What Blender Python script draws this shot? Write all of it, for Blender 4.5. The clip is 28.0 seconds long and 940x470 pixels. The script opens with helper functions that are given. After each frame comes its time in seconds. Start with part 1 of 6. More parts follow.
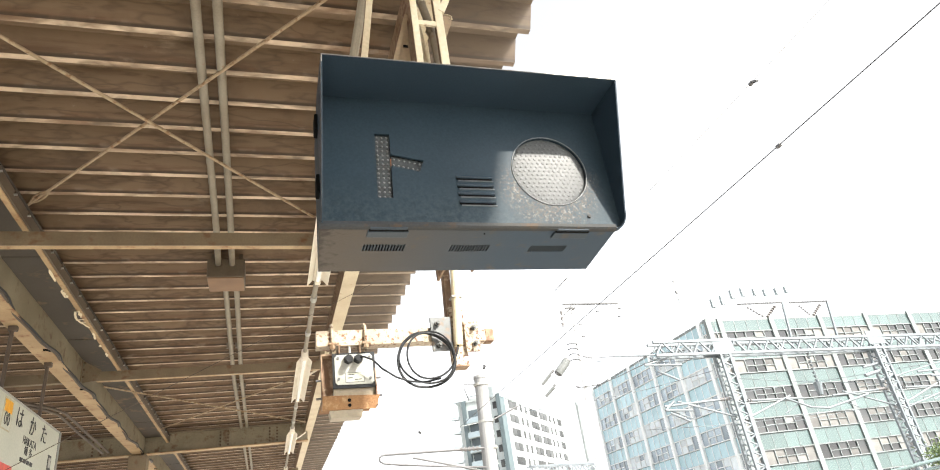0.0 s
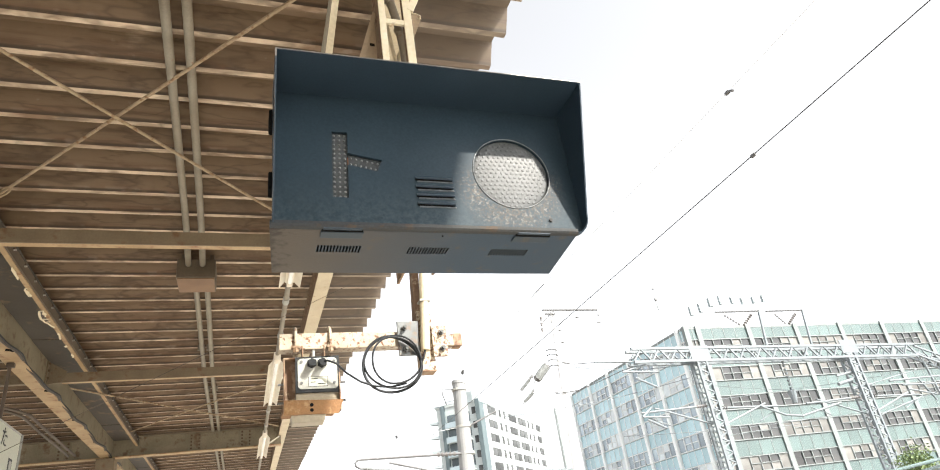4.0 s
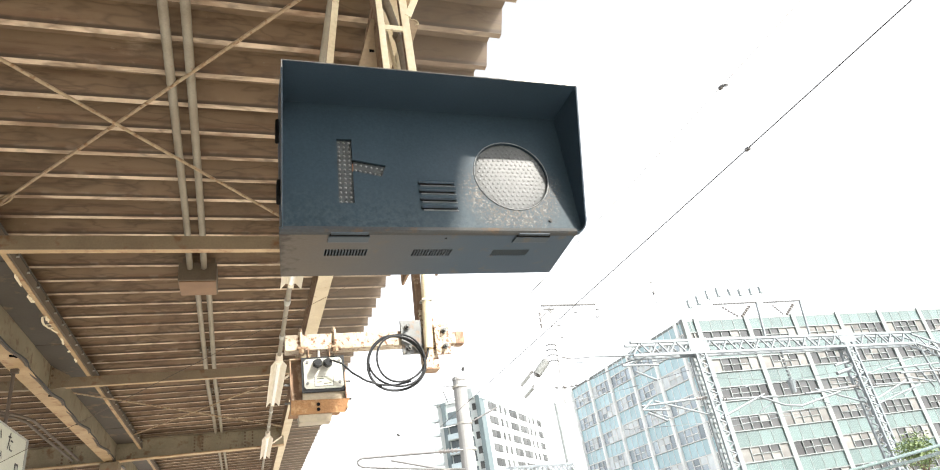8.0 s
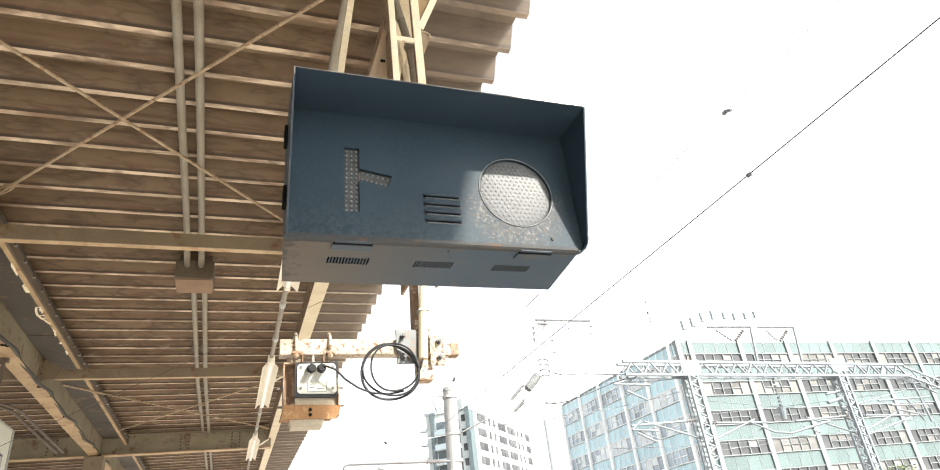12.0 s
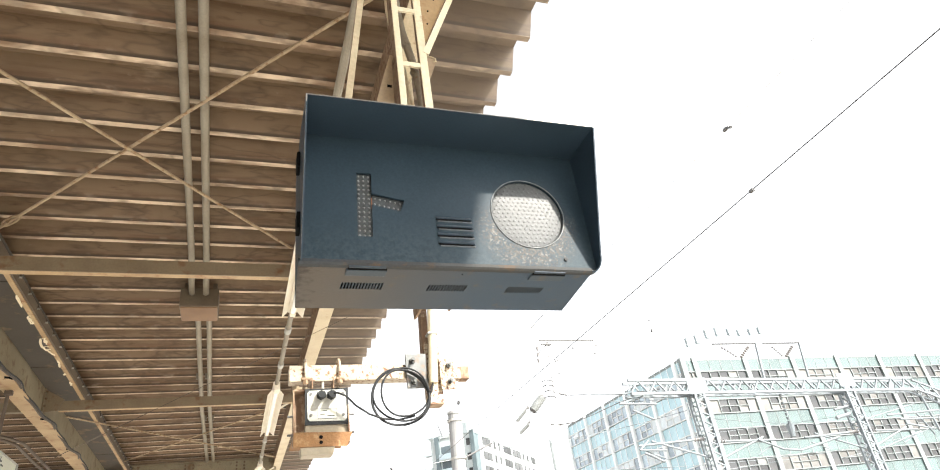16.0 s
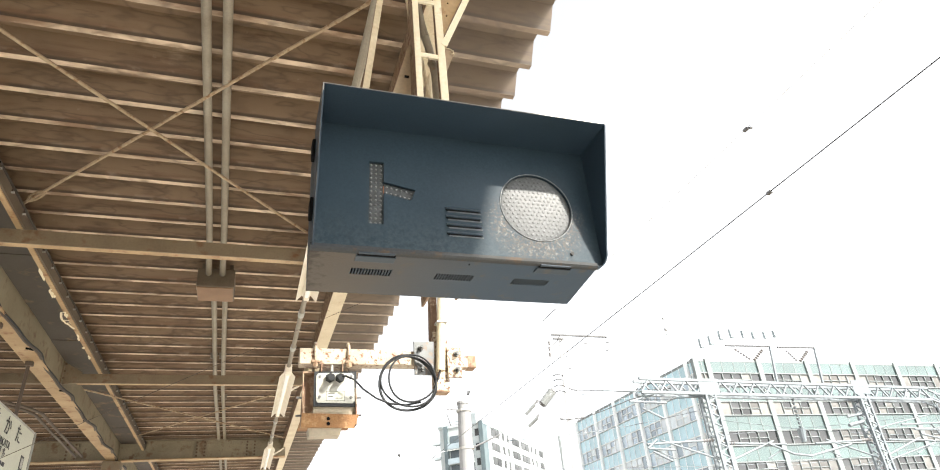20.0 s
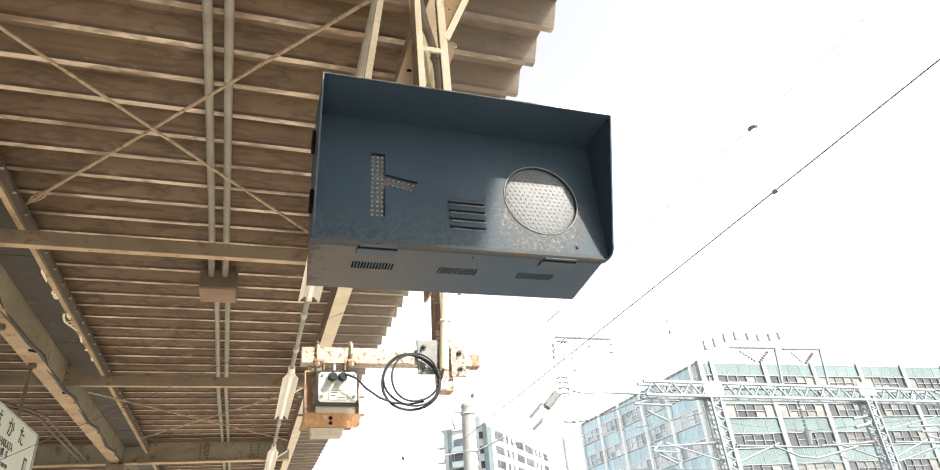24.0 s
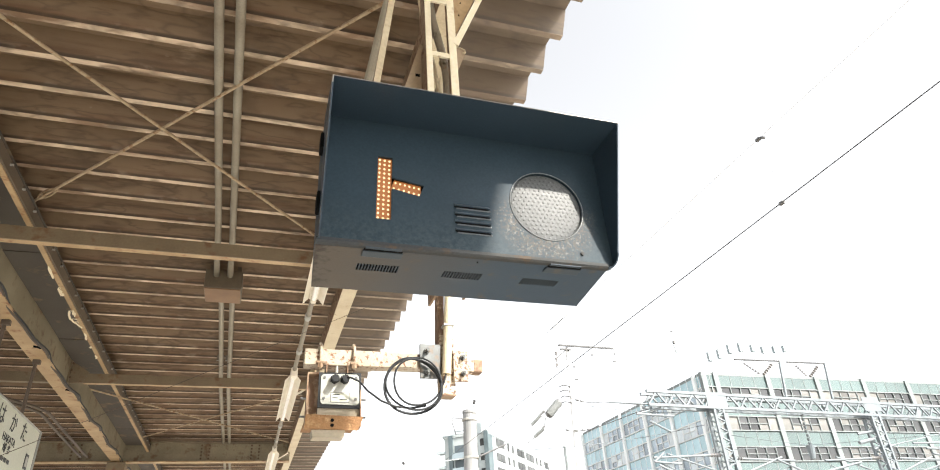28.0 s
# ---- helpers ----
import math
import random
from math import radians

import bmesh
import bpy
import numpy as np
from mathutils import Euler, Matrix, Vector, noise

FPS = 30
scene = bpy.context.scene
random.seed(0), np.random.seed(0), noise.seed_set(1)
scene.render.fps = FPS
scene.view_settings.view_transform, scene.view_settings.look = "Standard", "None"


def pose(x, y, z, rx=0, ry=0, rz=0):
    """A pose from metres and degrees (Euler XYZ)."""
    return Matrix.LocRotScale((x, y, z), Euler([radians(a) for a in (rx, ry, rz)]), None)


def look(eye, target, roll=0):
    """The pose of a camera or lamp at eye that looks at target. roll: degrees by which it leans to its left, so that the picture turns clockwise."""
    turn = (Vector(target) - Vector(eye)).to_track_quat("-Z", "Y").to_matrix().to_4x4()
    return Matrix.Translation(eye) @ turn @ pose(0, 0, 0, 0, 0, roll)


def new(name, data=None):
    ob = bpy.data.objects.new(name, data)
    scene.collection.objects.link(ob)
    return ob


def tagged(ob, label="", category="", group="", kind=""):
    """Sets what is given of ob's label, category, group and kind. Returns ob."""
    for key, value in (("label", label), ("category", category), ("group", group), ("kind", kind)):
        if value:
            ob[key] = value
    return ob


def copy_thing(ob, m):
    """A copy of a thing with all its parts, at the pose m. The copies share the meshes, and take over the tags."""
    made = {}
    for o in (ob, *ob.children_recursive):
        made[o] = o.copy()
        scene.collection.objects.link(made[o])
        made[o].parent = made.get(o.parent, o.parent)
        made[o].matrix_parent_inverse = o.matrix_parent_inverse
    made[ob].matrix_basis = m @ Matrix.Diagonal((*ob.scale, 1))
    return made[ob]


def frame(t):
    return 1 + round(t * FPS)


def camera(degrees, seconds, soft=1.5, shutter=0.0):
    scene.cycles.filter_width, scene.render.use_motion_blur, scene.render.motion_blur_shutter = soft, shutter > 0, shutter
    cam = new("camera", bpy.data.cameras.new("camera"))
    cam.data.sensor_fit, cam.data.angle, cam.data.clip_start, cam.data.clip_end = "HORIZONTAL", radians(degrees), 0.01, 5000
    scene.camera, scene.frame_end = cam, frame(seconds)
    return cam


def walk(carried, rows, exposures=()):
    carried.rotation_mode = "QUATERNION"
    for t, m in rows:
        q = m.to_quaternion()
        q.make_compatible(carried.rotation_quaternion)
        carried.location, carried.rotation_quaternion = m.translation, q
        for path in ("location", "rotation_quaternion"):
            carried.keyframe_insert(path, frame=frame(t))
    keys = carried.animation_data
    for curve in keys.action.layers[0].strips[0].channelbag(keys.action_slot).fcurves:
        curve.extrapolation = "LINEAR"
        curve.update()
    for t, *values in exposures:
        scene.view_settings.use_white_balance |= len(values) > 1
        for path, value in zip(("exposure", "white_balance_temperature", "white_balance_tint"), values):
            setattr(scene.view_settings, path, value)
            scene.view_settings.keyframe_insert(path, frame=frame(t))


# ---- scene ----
cam = camera(72.4, 28.0, soft=1.0)
PATH = [
    (0.0, (0.0008, 0.0002, 1.6005), (0.3008, 0.8438, 2.0460), -8.63),
    (0.5, (0.0121, -0.0077, 1.5955), (0.3124, 0.8355, 2.0414), -8.45),
    (1.0, (0.0220, -0.0299, 1.5907), (0.3216, 0.8140, 2.0358), -9.12),
    (1.5, (0.0193, -0.0342, 1.5904), (0.3161, 0.8110, 2.0348), -9.41),
    (2.0, (0.0173, -0.0038, 1.5972), (0.3135, 0.8413, 2.0423), -7.77),
    (2.5, (0.0268, 0.0158, 1.6100), (0.3261, 0.8597, 2.0552), -8.11),
    (3.0, (0.0366, -0.0129, 1.6046), (0.3386, 0.8290, 2.0518), -7.89),
    (3.5, (0.0482, 0.0057, 1.6014), (0.3538, 0.8443, 2.0523), -8.31),
    (4.0, (0.0567, 0.0135, 1.6033), (0.3833, 0.8457, 2.0514), -8.54),
    (4.5, (0.0438, 0.0020, 1.5899), (0.3689, 0.8373, 2.0333), -8.89),
    (6.5, (0.0263, 0.0051, 1.5929), (0.3574, 0.8400, 2.0326), -8.66),
    (7.0, (0.0246, 0.0022, 1.5961), (0.3583, 0.8358, 2.0362), -8.70),
    (7.5, (0.0241, -0.0147, 1.5918), (0.3569, 0.8187, 2.0331), -8.86),
    (8.0, (0.0322, -0.0235, 1.5951), (0.3628, 0.8098, 2.0382), -9.72),
    (8.5, (0.0286, -0.0219, 1.5973), (0.3561, 0.8112, 2.0431), -8.98),
    (9.0, (0.0297, -0.0222, 1.5995), (0.3568, 0.8109, 2.0455), -8.42),
    (9.5, (0.0287, -0.0292, 1.6030), (0.3564, 0.8040, 2.0485), -8.05),
    (10.0, (0.0315, -0.0409, 1.6042), (0.3596, 0.7906, 2.0524), -8.26),
    (10.5, (0.0268, -0.0517, 1.6015), (0.3561, 0.7783, 2.0517), -7.69),
    (11.0, (0.0160, -0.0468, 1.6032), (0.3463, 0.7814, 2.0560), -7.54),
    (11.5, (0.0190, -0.0362, 1.5986), (0.3516, 0.7900, 2.0533), -7.16),
    (12.0, (0.0194, -0.0301, 1.6002), (0.3529, 0.7944, 2.0573), -7.04),
    (12.5, (0.0132, -0.0300, 1.6047), (0.3494, 0.7917, 2.0650), -6.39),
    (14.5, (-0.0033, 0.0166, 1.6013), (0.3348, 0.8291, 2.0762), -6.43),
    (15.0, (-0.0085, 0.0064, 1.6046), (0.3276, 0.8175, 2.0834), -7.02),
    (15.5, (-0.0068, -0.0069, 1.6072), (0.3260, 0.8037, 2.0892), -8.28),
    (16.0, (-0.0051, -0.0210, 1.6065), (0.3255, 0.7877, 2.0930), -8.36),
    (16.5, (-0.0040, -0.0324, 1.6028), (0.3191, 0.7768, 2.0934), -7.49),
    (17.0, (-0.0074, -0.0295, 1.5963), (0.3094, 0.7803, 2.0901), -6.59),
    (17.5, (-0.0060, -0.0148, 1.6000), (0.3040, 0.7960, 2.0966), -6.64),
    (18.0, (-0.0055, -0.0123, 1.5999), (0.3056, 0.7976, 2.0972), -7.11),
    (18.5, (0.0034, 0.0001, 1.5921), (0.3184, 0.8183, 2.0731), -6.38),
    (19.0, (0.0098, 0.0005, 1.6012), (0.3253, 0.8202, 2.0793), -5.95),
    (19.5, (0.0017, -0.0233, 1.5949), (0.3123, 0.7982, 2.0731), -5.53),
    (20.0, (0.0027, -0.0485, 1.5905), (0.3101, 0.7746, 2.0681), -5.37),
    (20.5, (0.0042, -0.0389, 1.5881), (0.3101, 0.7855, 2.0645), -4.79),
    (21.0, (0.0141, -0.0230, 1.5873), (0.3209, 0.8017, 2.0623), -4.62),
    (21.5, (0.0149, -0.0274, 1.5898), (0.3213, 0.7961, 2.0672), -5.14),
    (23.5, (0.0162, -0.0271, 1.5787), (0.3183, 0.7962, 2.0594), -5.28),
    (24.0, (0.0129, -0.0155, 1.5846), (0.3148, 0.8070, 2.0665), -5.40),
    (24.5, (0.0075, -0.0187, 1.5819), (0.3074, 0.8027, 2.0670), -4.92),
    (25.0, (0.0090, -0.0190, 1.5829), (0.3086, 0.8000, 2.0724), -4.76),
    (25.5, (0.0090, -0.0192, 1.5830), (0.3092, 0.7979, 2.0750), -4.63),
    (26.0, (0.0026, -0.0238, 1.5809), (0.3017, 0.7930, 2.0741), -4.11),
    (26.5, (-0.0017, -0.0251, 1.5807), (0.2941, 0.7921, 2.0754), -3.41),
    (27.0, (0.0040, -0.0123, 1.5807), (0.2981, 0.8058, 2.0748), -3.31),
    (27.5, (0.0118, -0.0059, 1.5815), (0.3063, 0.8132, 2.0738), -3.61),
    (28.0, (0.0119, -0.0170, 1.5801), (0.3054, 0.8035, 2.0707), -4.01),
]
walk(cam, [(t, look(eye, target, roll)) for t, eye, target, roll in PATH], exposures=[(0.0, 2.05), (2.0, 2.0), (4.0, 1.92), (7.0, 2.02), (9.0, 2.1), (12.0, 2.1), (15.0, 2.13), (16.0, 2.19), (17.0, 2.21), (18.0, 2.13), (19.0, 2.08), (21.0, 2.05), (24.0, 2.0), (28.0, 1.92)])

# ---- light ----
SUN_DIR = Vector((0.426, -0.648, 0.632)).normalized()
world = bpy.data.worlds.new("world")
scene.world = world
world.use_nodes = True
wn = world.node_tree
sky = wn.nodes.new("ShaderNodeTexSky")
sky.sky_type = "NISHITA"
sky.sun_disc = False
sky.sun_elevation = math.asin(SUN_DIR.z)
sky.sun_rotation = math.atan2(SUN_DIR.x, SUN_DIR.y)
sky.air_density, sky.dust_density, sky.ozone_density = 1.0, 3.0, 1.0
wn.nodes["Background"].inputs["Strength"].default_value = 0.110
haze = wn.nodes.new("ShaderNodeHueSaturation")
haze.inputs["Saturation"].default_value = 0.10
wn.links.new(sky.outputs["Color"], haze.inputs["Color"])
wn.links.new(haze.outputs["Color"], wn.nodes["Background"].inputs["Color"])

sun_lamp = bpy.data.lights.new("sun", "SUN")
sun_lamp.energy, sun_lamp.angle, sun_lamp.color = 2.8, radians(0.9), (1.0, 0.94, 0.84)
sun = new("sun", sun_lamp)
sun.matrix_world = look(SUN_DIR * 60, (0, 0, 0))

# ---- materials ----


def material(name, base, second=None, scale=6.0, rough=0.6, metal=0.0, bump=0.1, fine=90.0, wear=None, wear_at=0.62, wear_scale=9.0,
             spec=0.5, stretch=(1, 1, 1), wear_soft=0.06, island=0.0, fade=None):
    """Paint or stone with broad patches, fine grain and, where given, worn or rusted spots."""
    m = bpy.data.materials.new(name)
    m.use_nodes = True
    n, l = m.node_tree.nodes, m.node_tree.links
    b = n["Principled BSDF"]
    b.inputs["Metallic"].default_value = metal
    b.inputs["Specular IOR Level"].default_value = spec
    tc = n.new("ShaderNodeTexCoord")
    mp = n.new("ShaderNodeMapping")
    mp.inputs["Scale"].default_value = stretch
    l.new(tc.outputs["Object"], mp.inputs["Vector"])
    broad = n.new("ShaderNodeTexNoise")
    broad.inputs["Scale"].default_value, broad.inputs["Detail"].default_value = scale, 5
    grain = n.new("ShaderNodeTexNoise")
    grain.inputs["Scale"].default_value, grain.inputs["Detail"].default_value = fine, 3
    for t in (broad, grain):
        l.new(mp.outputs["Vector"], t.inputs["Vector"])
    second = second or tuple(c * 0.72 for c in base)
    mix = n.new("ShaderNodeMix")
    mix.data_type = "RGBA"
    mix.inputs["A"].default_value, mix.inputs["B"].default_value = (*base, 1), (*second, 1)
    ramp = n.new("ShaderNodeMapRange")
    ramp.inputs["From Min"].default_value, ramp.inputs["From Max"].default_value = 0.35, 0.68
    l.new(broad.outputs["Fac"], ramp.inputs["Value"])
    l.new(ramp.outputs["Result"], mix.inputs["Factor"])
    colour = mix.outputs["Result"]
    mul = n.new("ShaderNodeMix")
    mul.data_type, mul.blend_type = "RGBA", "OVERLAY"
    mul.inputs["Factor"].default_value = 0.25
    l.new(colour, mul.inputs["A"])
    l.new(grain.outputs["Fac"], mul.inputs["B"])
    colour = mul.outputs["Result"]
    rough_out = n.new("ShaderNodeMapRange")
    rough_out.inputs["To Min"].default_value, rough_out.inputs["To Max"].default_value = max(rough - 0.1, 0.02), min(rough + 0.12, 1)
    l.new(grain.outputs["Fac"], rough_out.inputs["Value"])
    rough_socket = rough_out.outputs["Result"]
    if wear:
        spots = n.new("ShaderNodeTexNoise")
        spots.inputs["Scale"].default_value, spots.inputs["Detail"].default_value, spots.inputs["Roughness"].default_value = wear_scale, 8, 0.65
        l.new(mp.outputs["Vector"], spots.inputs["Vector"])
        edge = n.new("ShaderNodeMapRange")
        edge.inputs["From Min"].default_value, edge.inputs["From Max"].default_value = wear_at - wear_soft, wear_at + wear_soft
        l.new(spots.outputs["Fac"], edge.inputs["Value"])
        amount = edge.outputs["Result"]
        if fade:
            axes = n.new("ShaderNodeSeparateXYZ")
            l.new(tc.outputs["Object"], axes.inputs["Vector"])
            band = n.new("ShaderNodeMapRange")
            band.inputs["From Min"].default_value, band.inputs["From Max"].default_value = fade
            band.inputs["To Min"].default_value, band.inputs["To Max"].default_value = 1, 0
            l.new(axes.outputs["Z"], band.inputs["Value"])
            both = n.new("ShaderNodeMath")
            both.operation = "MULTIPLY"
            l.new(amount, both.inputs[0])
            l.new(band.outputs["Result"], both.inputs[1])
            amount = both.outputs["Value"]
        worn = n.new("ShaderNodeMix")
        worn.data_type = "RGBA"
        worn.inputs["B"].default_value = (*wear, 1)
        l.new(amount, worn.inputs["Factor"])
        l.new(colour, worn.inputs["A"])
        colour = worn.outputs["Result"]
    if island:
        info = n.new("ShaderNodeObjectInfo")
        vary = n.new("ShaderNodeHueSaturation")
        span = n.new("ShaderNodeMapRange")
        span.inputs["To Min"].default_value, span.inputs["To Max"].default_value = 1 - island, 1 + island
        l.new(info.outputs["Random"], span.inputs["Value"])
        l.new(span.outputs["Result"], vary.inputs["Value"])
        l.new(colour, vary.inputs["Color"])
        colour = vary.outputs["Color"]
    l.new(colour, b.inputs["Base Color"])
    l.new(rough_socket, b.inputs["Roughness"])
    bp = n.new("ShaderNodeBump")
    bp.inputs["Strength"].default_value, bp.inputs["Distance"].default_value = bump, 0.004
    l.new(grain.outputs["Fac"], bp.inputs["Height"])
    l.new(bp.outputs["Normal"], b.inputs["Normal"])
    return m


def glowing(name, colour, strength):
    m = bpy.data.materials.new(name)
    m.use_nodes = True
    b = m.node_tree.nodes["Principled BSDF"]
    b.inputs["Base Color"].default_value = (*(c * 0.15 for c in colour), 1)
    b.inputs["Emission Color"].default_value = (*colour, 1)
    b.inputs["Emission Strength"].default_value = strength
    return m



def roof_material():
    """Ribbed sheet: beige lower flanges, browner webs with rust streaks that run along the ribs and pale bloom."""
    # a darker brown covers nearly all but the lower flanges
    m = material("roof_sheet", (0.62, 0.495, 0.365), (0.50, 0.385, 0.270), 2.6, 0.62, 0, 0.15, 70, (0.174, 0.115, 0.065), 0.22, 4.0, stretch=(0.45, 1, 1), wear_soft=0.14, fade=(E_ROOF + 0.003, E_ROOF + 0.0005))
    n, l = m.node_tree.nodes, m.node_tree.links
    b = n["Principled BSDF"]
    colour = b.inputs["Base Color"].links[0].from_socket
    tc = n["Texture Coordinate"]
    # the lower flanges take less of the tints that follow
    axes = n.new("ShaderNodeSeparateXYZ")
    l.new(tc.outputs["Object"], axes.inputs["Vector"])
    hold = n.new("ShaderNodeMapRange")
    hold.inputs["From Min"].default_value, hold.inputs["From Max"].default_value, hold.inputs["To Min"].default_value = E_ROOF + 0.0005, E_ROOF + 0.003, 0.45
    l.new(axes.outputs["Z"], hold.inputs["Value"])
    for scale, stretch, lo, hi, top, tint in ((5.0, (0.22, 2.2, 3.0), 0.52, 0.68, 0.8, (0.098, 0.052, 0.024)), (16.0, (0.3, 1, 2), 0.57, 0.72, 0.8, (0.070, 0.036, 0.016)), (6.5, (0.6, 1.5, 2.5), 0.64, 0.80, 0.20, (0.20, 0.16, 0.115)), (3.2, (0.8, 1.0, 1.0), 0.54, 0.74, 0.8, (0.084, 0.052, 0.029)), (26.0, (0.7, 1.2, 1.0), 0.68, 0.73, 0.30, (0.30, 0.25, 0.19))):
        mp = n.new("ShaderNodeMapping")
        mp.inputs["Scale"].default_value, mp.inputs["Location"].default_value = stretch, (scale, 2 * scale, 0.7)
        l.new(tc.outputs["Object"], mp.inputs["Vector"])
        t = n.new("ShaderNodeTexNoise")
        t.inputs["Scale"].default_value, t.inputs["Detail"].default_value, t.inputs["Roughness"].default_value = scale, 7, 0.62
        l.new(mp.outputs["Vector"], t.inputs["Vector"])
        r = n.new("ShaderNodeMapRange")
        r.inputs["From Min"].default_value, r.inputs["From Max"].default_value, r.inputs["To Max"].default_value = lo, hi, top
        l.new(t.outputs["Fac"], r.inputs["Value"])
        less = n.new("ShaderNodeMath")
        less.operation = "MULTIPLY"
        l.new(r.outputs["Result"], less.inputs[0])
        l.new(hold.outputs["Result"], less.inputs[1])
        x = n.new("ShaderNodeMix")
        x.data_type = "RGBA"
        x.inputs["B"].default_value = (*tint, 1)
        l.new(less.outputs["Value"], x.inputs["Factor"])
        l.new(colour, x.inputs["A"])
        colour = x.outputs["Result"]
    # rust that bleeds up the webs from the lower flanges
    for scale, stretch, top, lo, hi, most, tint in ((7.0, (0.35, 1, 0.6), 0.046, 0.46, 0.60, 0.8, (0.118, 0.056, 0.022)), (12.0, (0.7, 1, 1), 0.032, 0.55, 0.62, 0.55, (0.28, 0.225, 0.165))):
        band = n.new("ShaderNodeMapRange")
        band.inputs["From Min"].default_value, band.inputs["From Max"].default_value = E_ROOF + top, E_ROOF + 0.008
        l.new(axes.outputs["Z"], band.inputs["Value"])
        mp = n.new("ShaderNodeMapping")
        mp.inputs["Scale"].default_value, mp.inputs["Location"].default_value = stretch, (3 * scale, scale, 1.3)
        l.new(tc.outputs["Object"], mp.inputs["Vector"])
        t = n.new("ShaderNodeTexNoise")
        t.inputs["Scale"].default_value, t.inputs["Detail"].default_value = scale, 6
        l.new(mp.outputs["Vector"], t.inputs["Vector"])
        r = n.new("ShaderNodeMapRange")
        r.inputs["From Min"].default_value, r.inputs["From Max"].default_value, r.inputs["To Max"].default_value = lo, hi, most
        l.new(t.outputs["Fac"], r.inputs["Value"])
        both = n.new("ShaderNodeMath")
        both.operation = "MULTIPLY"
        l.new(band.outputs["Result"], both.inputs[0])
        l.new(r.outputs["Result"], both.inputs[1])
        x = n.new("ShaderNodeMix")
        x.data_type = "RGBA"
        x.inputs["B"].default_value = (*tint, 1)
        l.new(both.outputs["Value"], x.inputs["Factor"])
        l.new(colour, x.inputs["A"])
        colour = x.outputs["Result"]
    # broken dark line: the shadow gap beside each lower flange, painted on the fold
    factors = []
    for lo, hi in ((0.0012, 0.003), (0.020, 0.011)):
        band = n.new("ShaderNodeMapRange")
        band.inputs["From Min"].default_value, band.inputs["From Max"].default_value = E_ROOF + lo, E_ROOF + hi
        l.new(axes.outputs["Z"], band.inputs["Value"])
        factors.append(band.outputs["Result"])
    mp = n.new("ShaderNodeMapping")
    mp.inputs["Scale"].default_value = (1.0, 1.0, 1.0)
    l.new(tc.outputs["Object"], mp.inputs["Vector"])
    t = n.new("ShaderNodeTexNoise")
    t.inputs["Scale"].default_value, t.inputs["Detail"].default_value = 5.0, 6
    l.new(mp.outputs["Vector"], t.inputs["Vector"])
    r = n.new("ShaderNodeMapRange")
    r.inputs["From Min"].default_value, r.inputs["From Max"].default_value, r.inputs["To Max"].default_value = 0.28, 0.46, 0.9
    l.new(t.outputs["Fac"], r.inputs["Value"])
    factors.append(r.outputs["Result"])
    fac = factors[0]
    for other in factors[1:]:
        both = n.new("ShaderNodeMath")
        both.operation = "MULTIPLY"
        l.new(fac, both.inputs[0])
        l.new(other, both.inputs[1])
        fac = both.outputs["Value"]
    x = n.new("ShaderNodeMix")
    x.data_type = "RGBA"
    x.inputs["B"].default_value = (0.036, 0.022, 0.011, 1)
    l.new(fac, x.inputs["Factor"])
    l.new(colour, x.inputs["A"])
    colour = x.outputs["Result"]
    # tide marks: thin dark rims round old water stains
    for scale, level, width, tint in ((2.6, 0.50, 0.030, (0.050, 0.030, 0.016)), (4.5, 0.57, 0.035, (0.060, 0.036, 0.019))):
        t = n.new("ShaderNodeTexNoise")
        t.inputs["Scale"].default_value, t.inputs["Detail"].default_value, t.inputs["Roughness"].default_value = scale, 2.5, 0.5
        mp = n.new("ShaderNodeMapping")
        mp.inputs["Scale"].default_value = (0.6, 1, 3)
        l.new(tc.outputs["Object"], mp.inputs["Vector"])
        l.new(mp.outputs["Vector"], t.inputs["Vector"])
        away = n.new("ShaderNodeMath")
        away.operation = "SUBTRACT"
        away.inputs[1].default_value = level
        l.new(t.outputs["Fac"], away.inputs[0])
        dist = n.new("ShaderNodeMath")
        dist.operation = "ABSOLUTE"
        l.new(away.outputs["Value"], dist.inputs[0])
        r = n.new("ShaderNodeMapRange")
        r.inputs["From Min"].default_value, r.inputs["From Max"].default_value = 0, width
        r.inputs["To Min"].default_value, r.inputs["To Max"].default_value = 0.42, 0
        l.new(dist.outputs["Value"], r.inputs["Value"])
        x = n.new("ShaderNodeMix")
        x.data_type = "RGBA"
        x.inputs["B"].default_value = (*tint, 1)
        l.new(r.outputs["Result"], x.inputs["Factor"])
        l.new(colour, x.inputs["A"])
        colour = x.outputs["Result"]
    # the sheet turns greyer towards its outer edge
    outer = n.new("ShaderNodeMapRange")
    outer.inputs["From Min"].default_value, outer.inputs["From Max"].default_value, outer.inputs["To Max"].default_value = 0.50, 0.80, 0.50
    l.new(axes.outputs["X"], outer.inputs["Value"])
    x = n.new("ShaderNodeMix")
    x.data_type = "RGBA"
    x.inputs["B"].default_value = (0.165, 0.150, 0.132, 1)
    l.new(outer.outputs["Result"], x.inputs["Factor"])
    l.new(colour, x.inputs["A"])
    l.new(x.outputs["Result"], b.inputs["Base Color"])
    return m


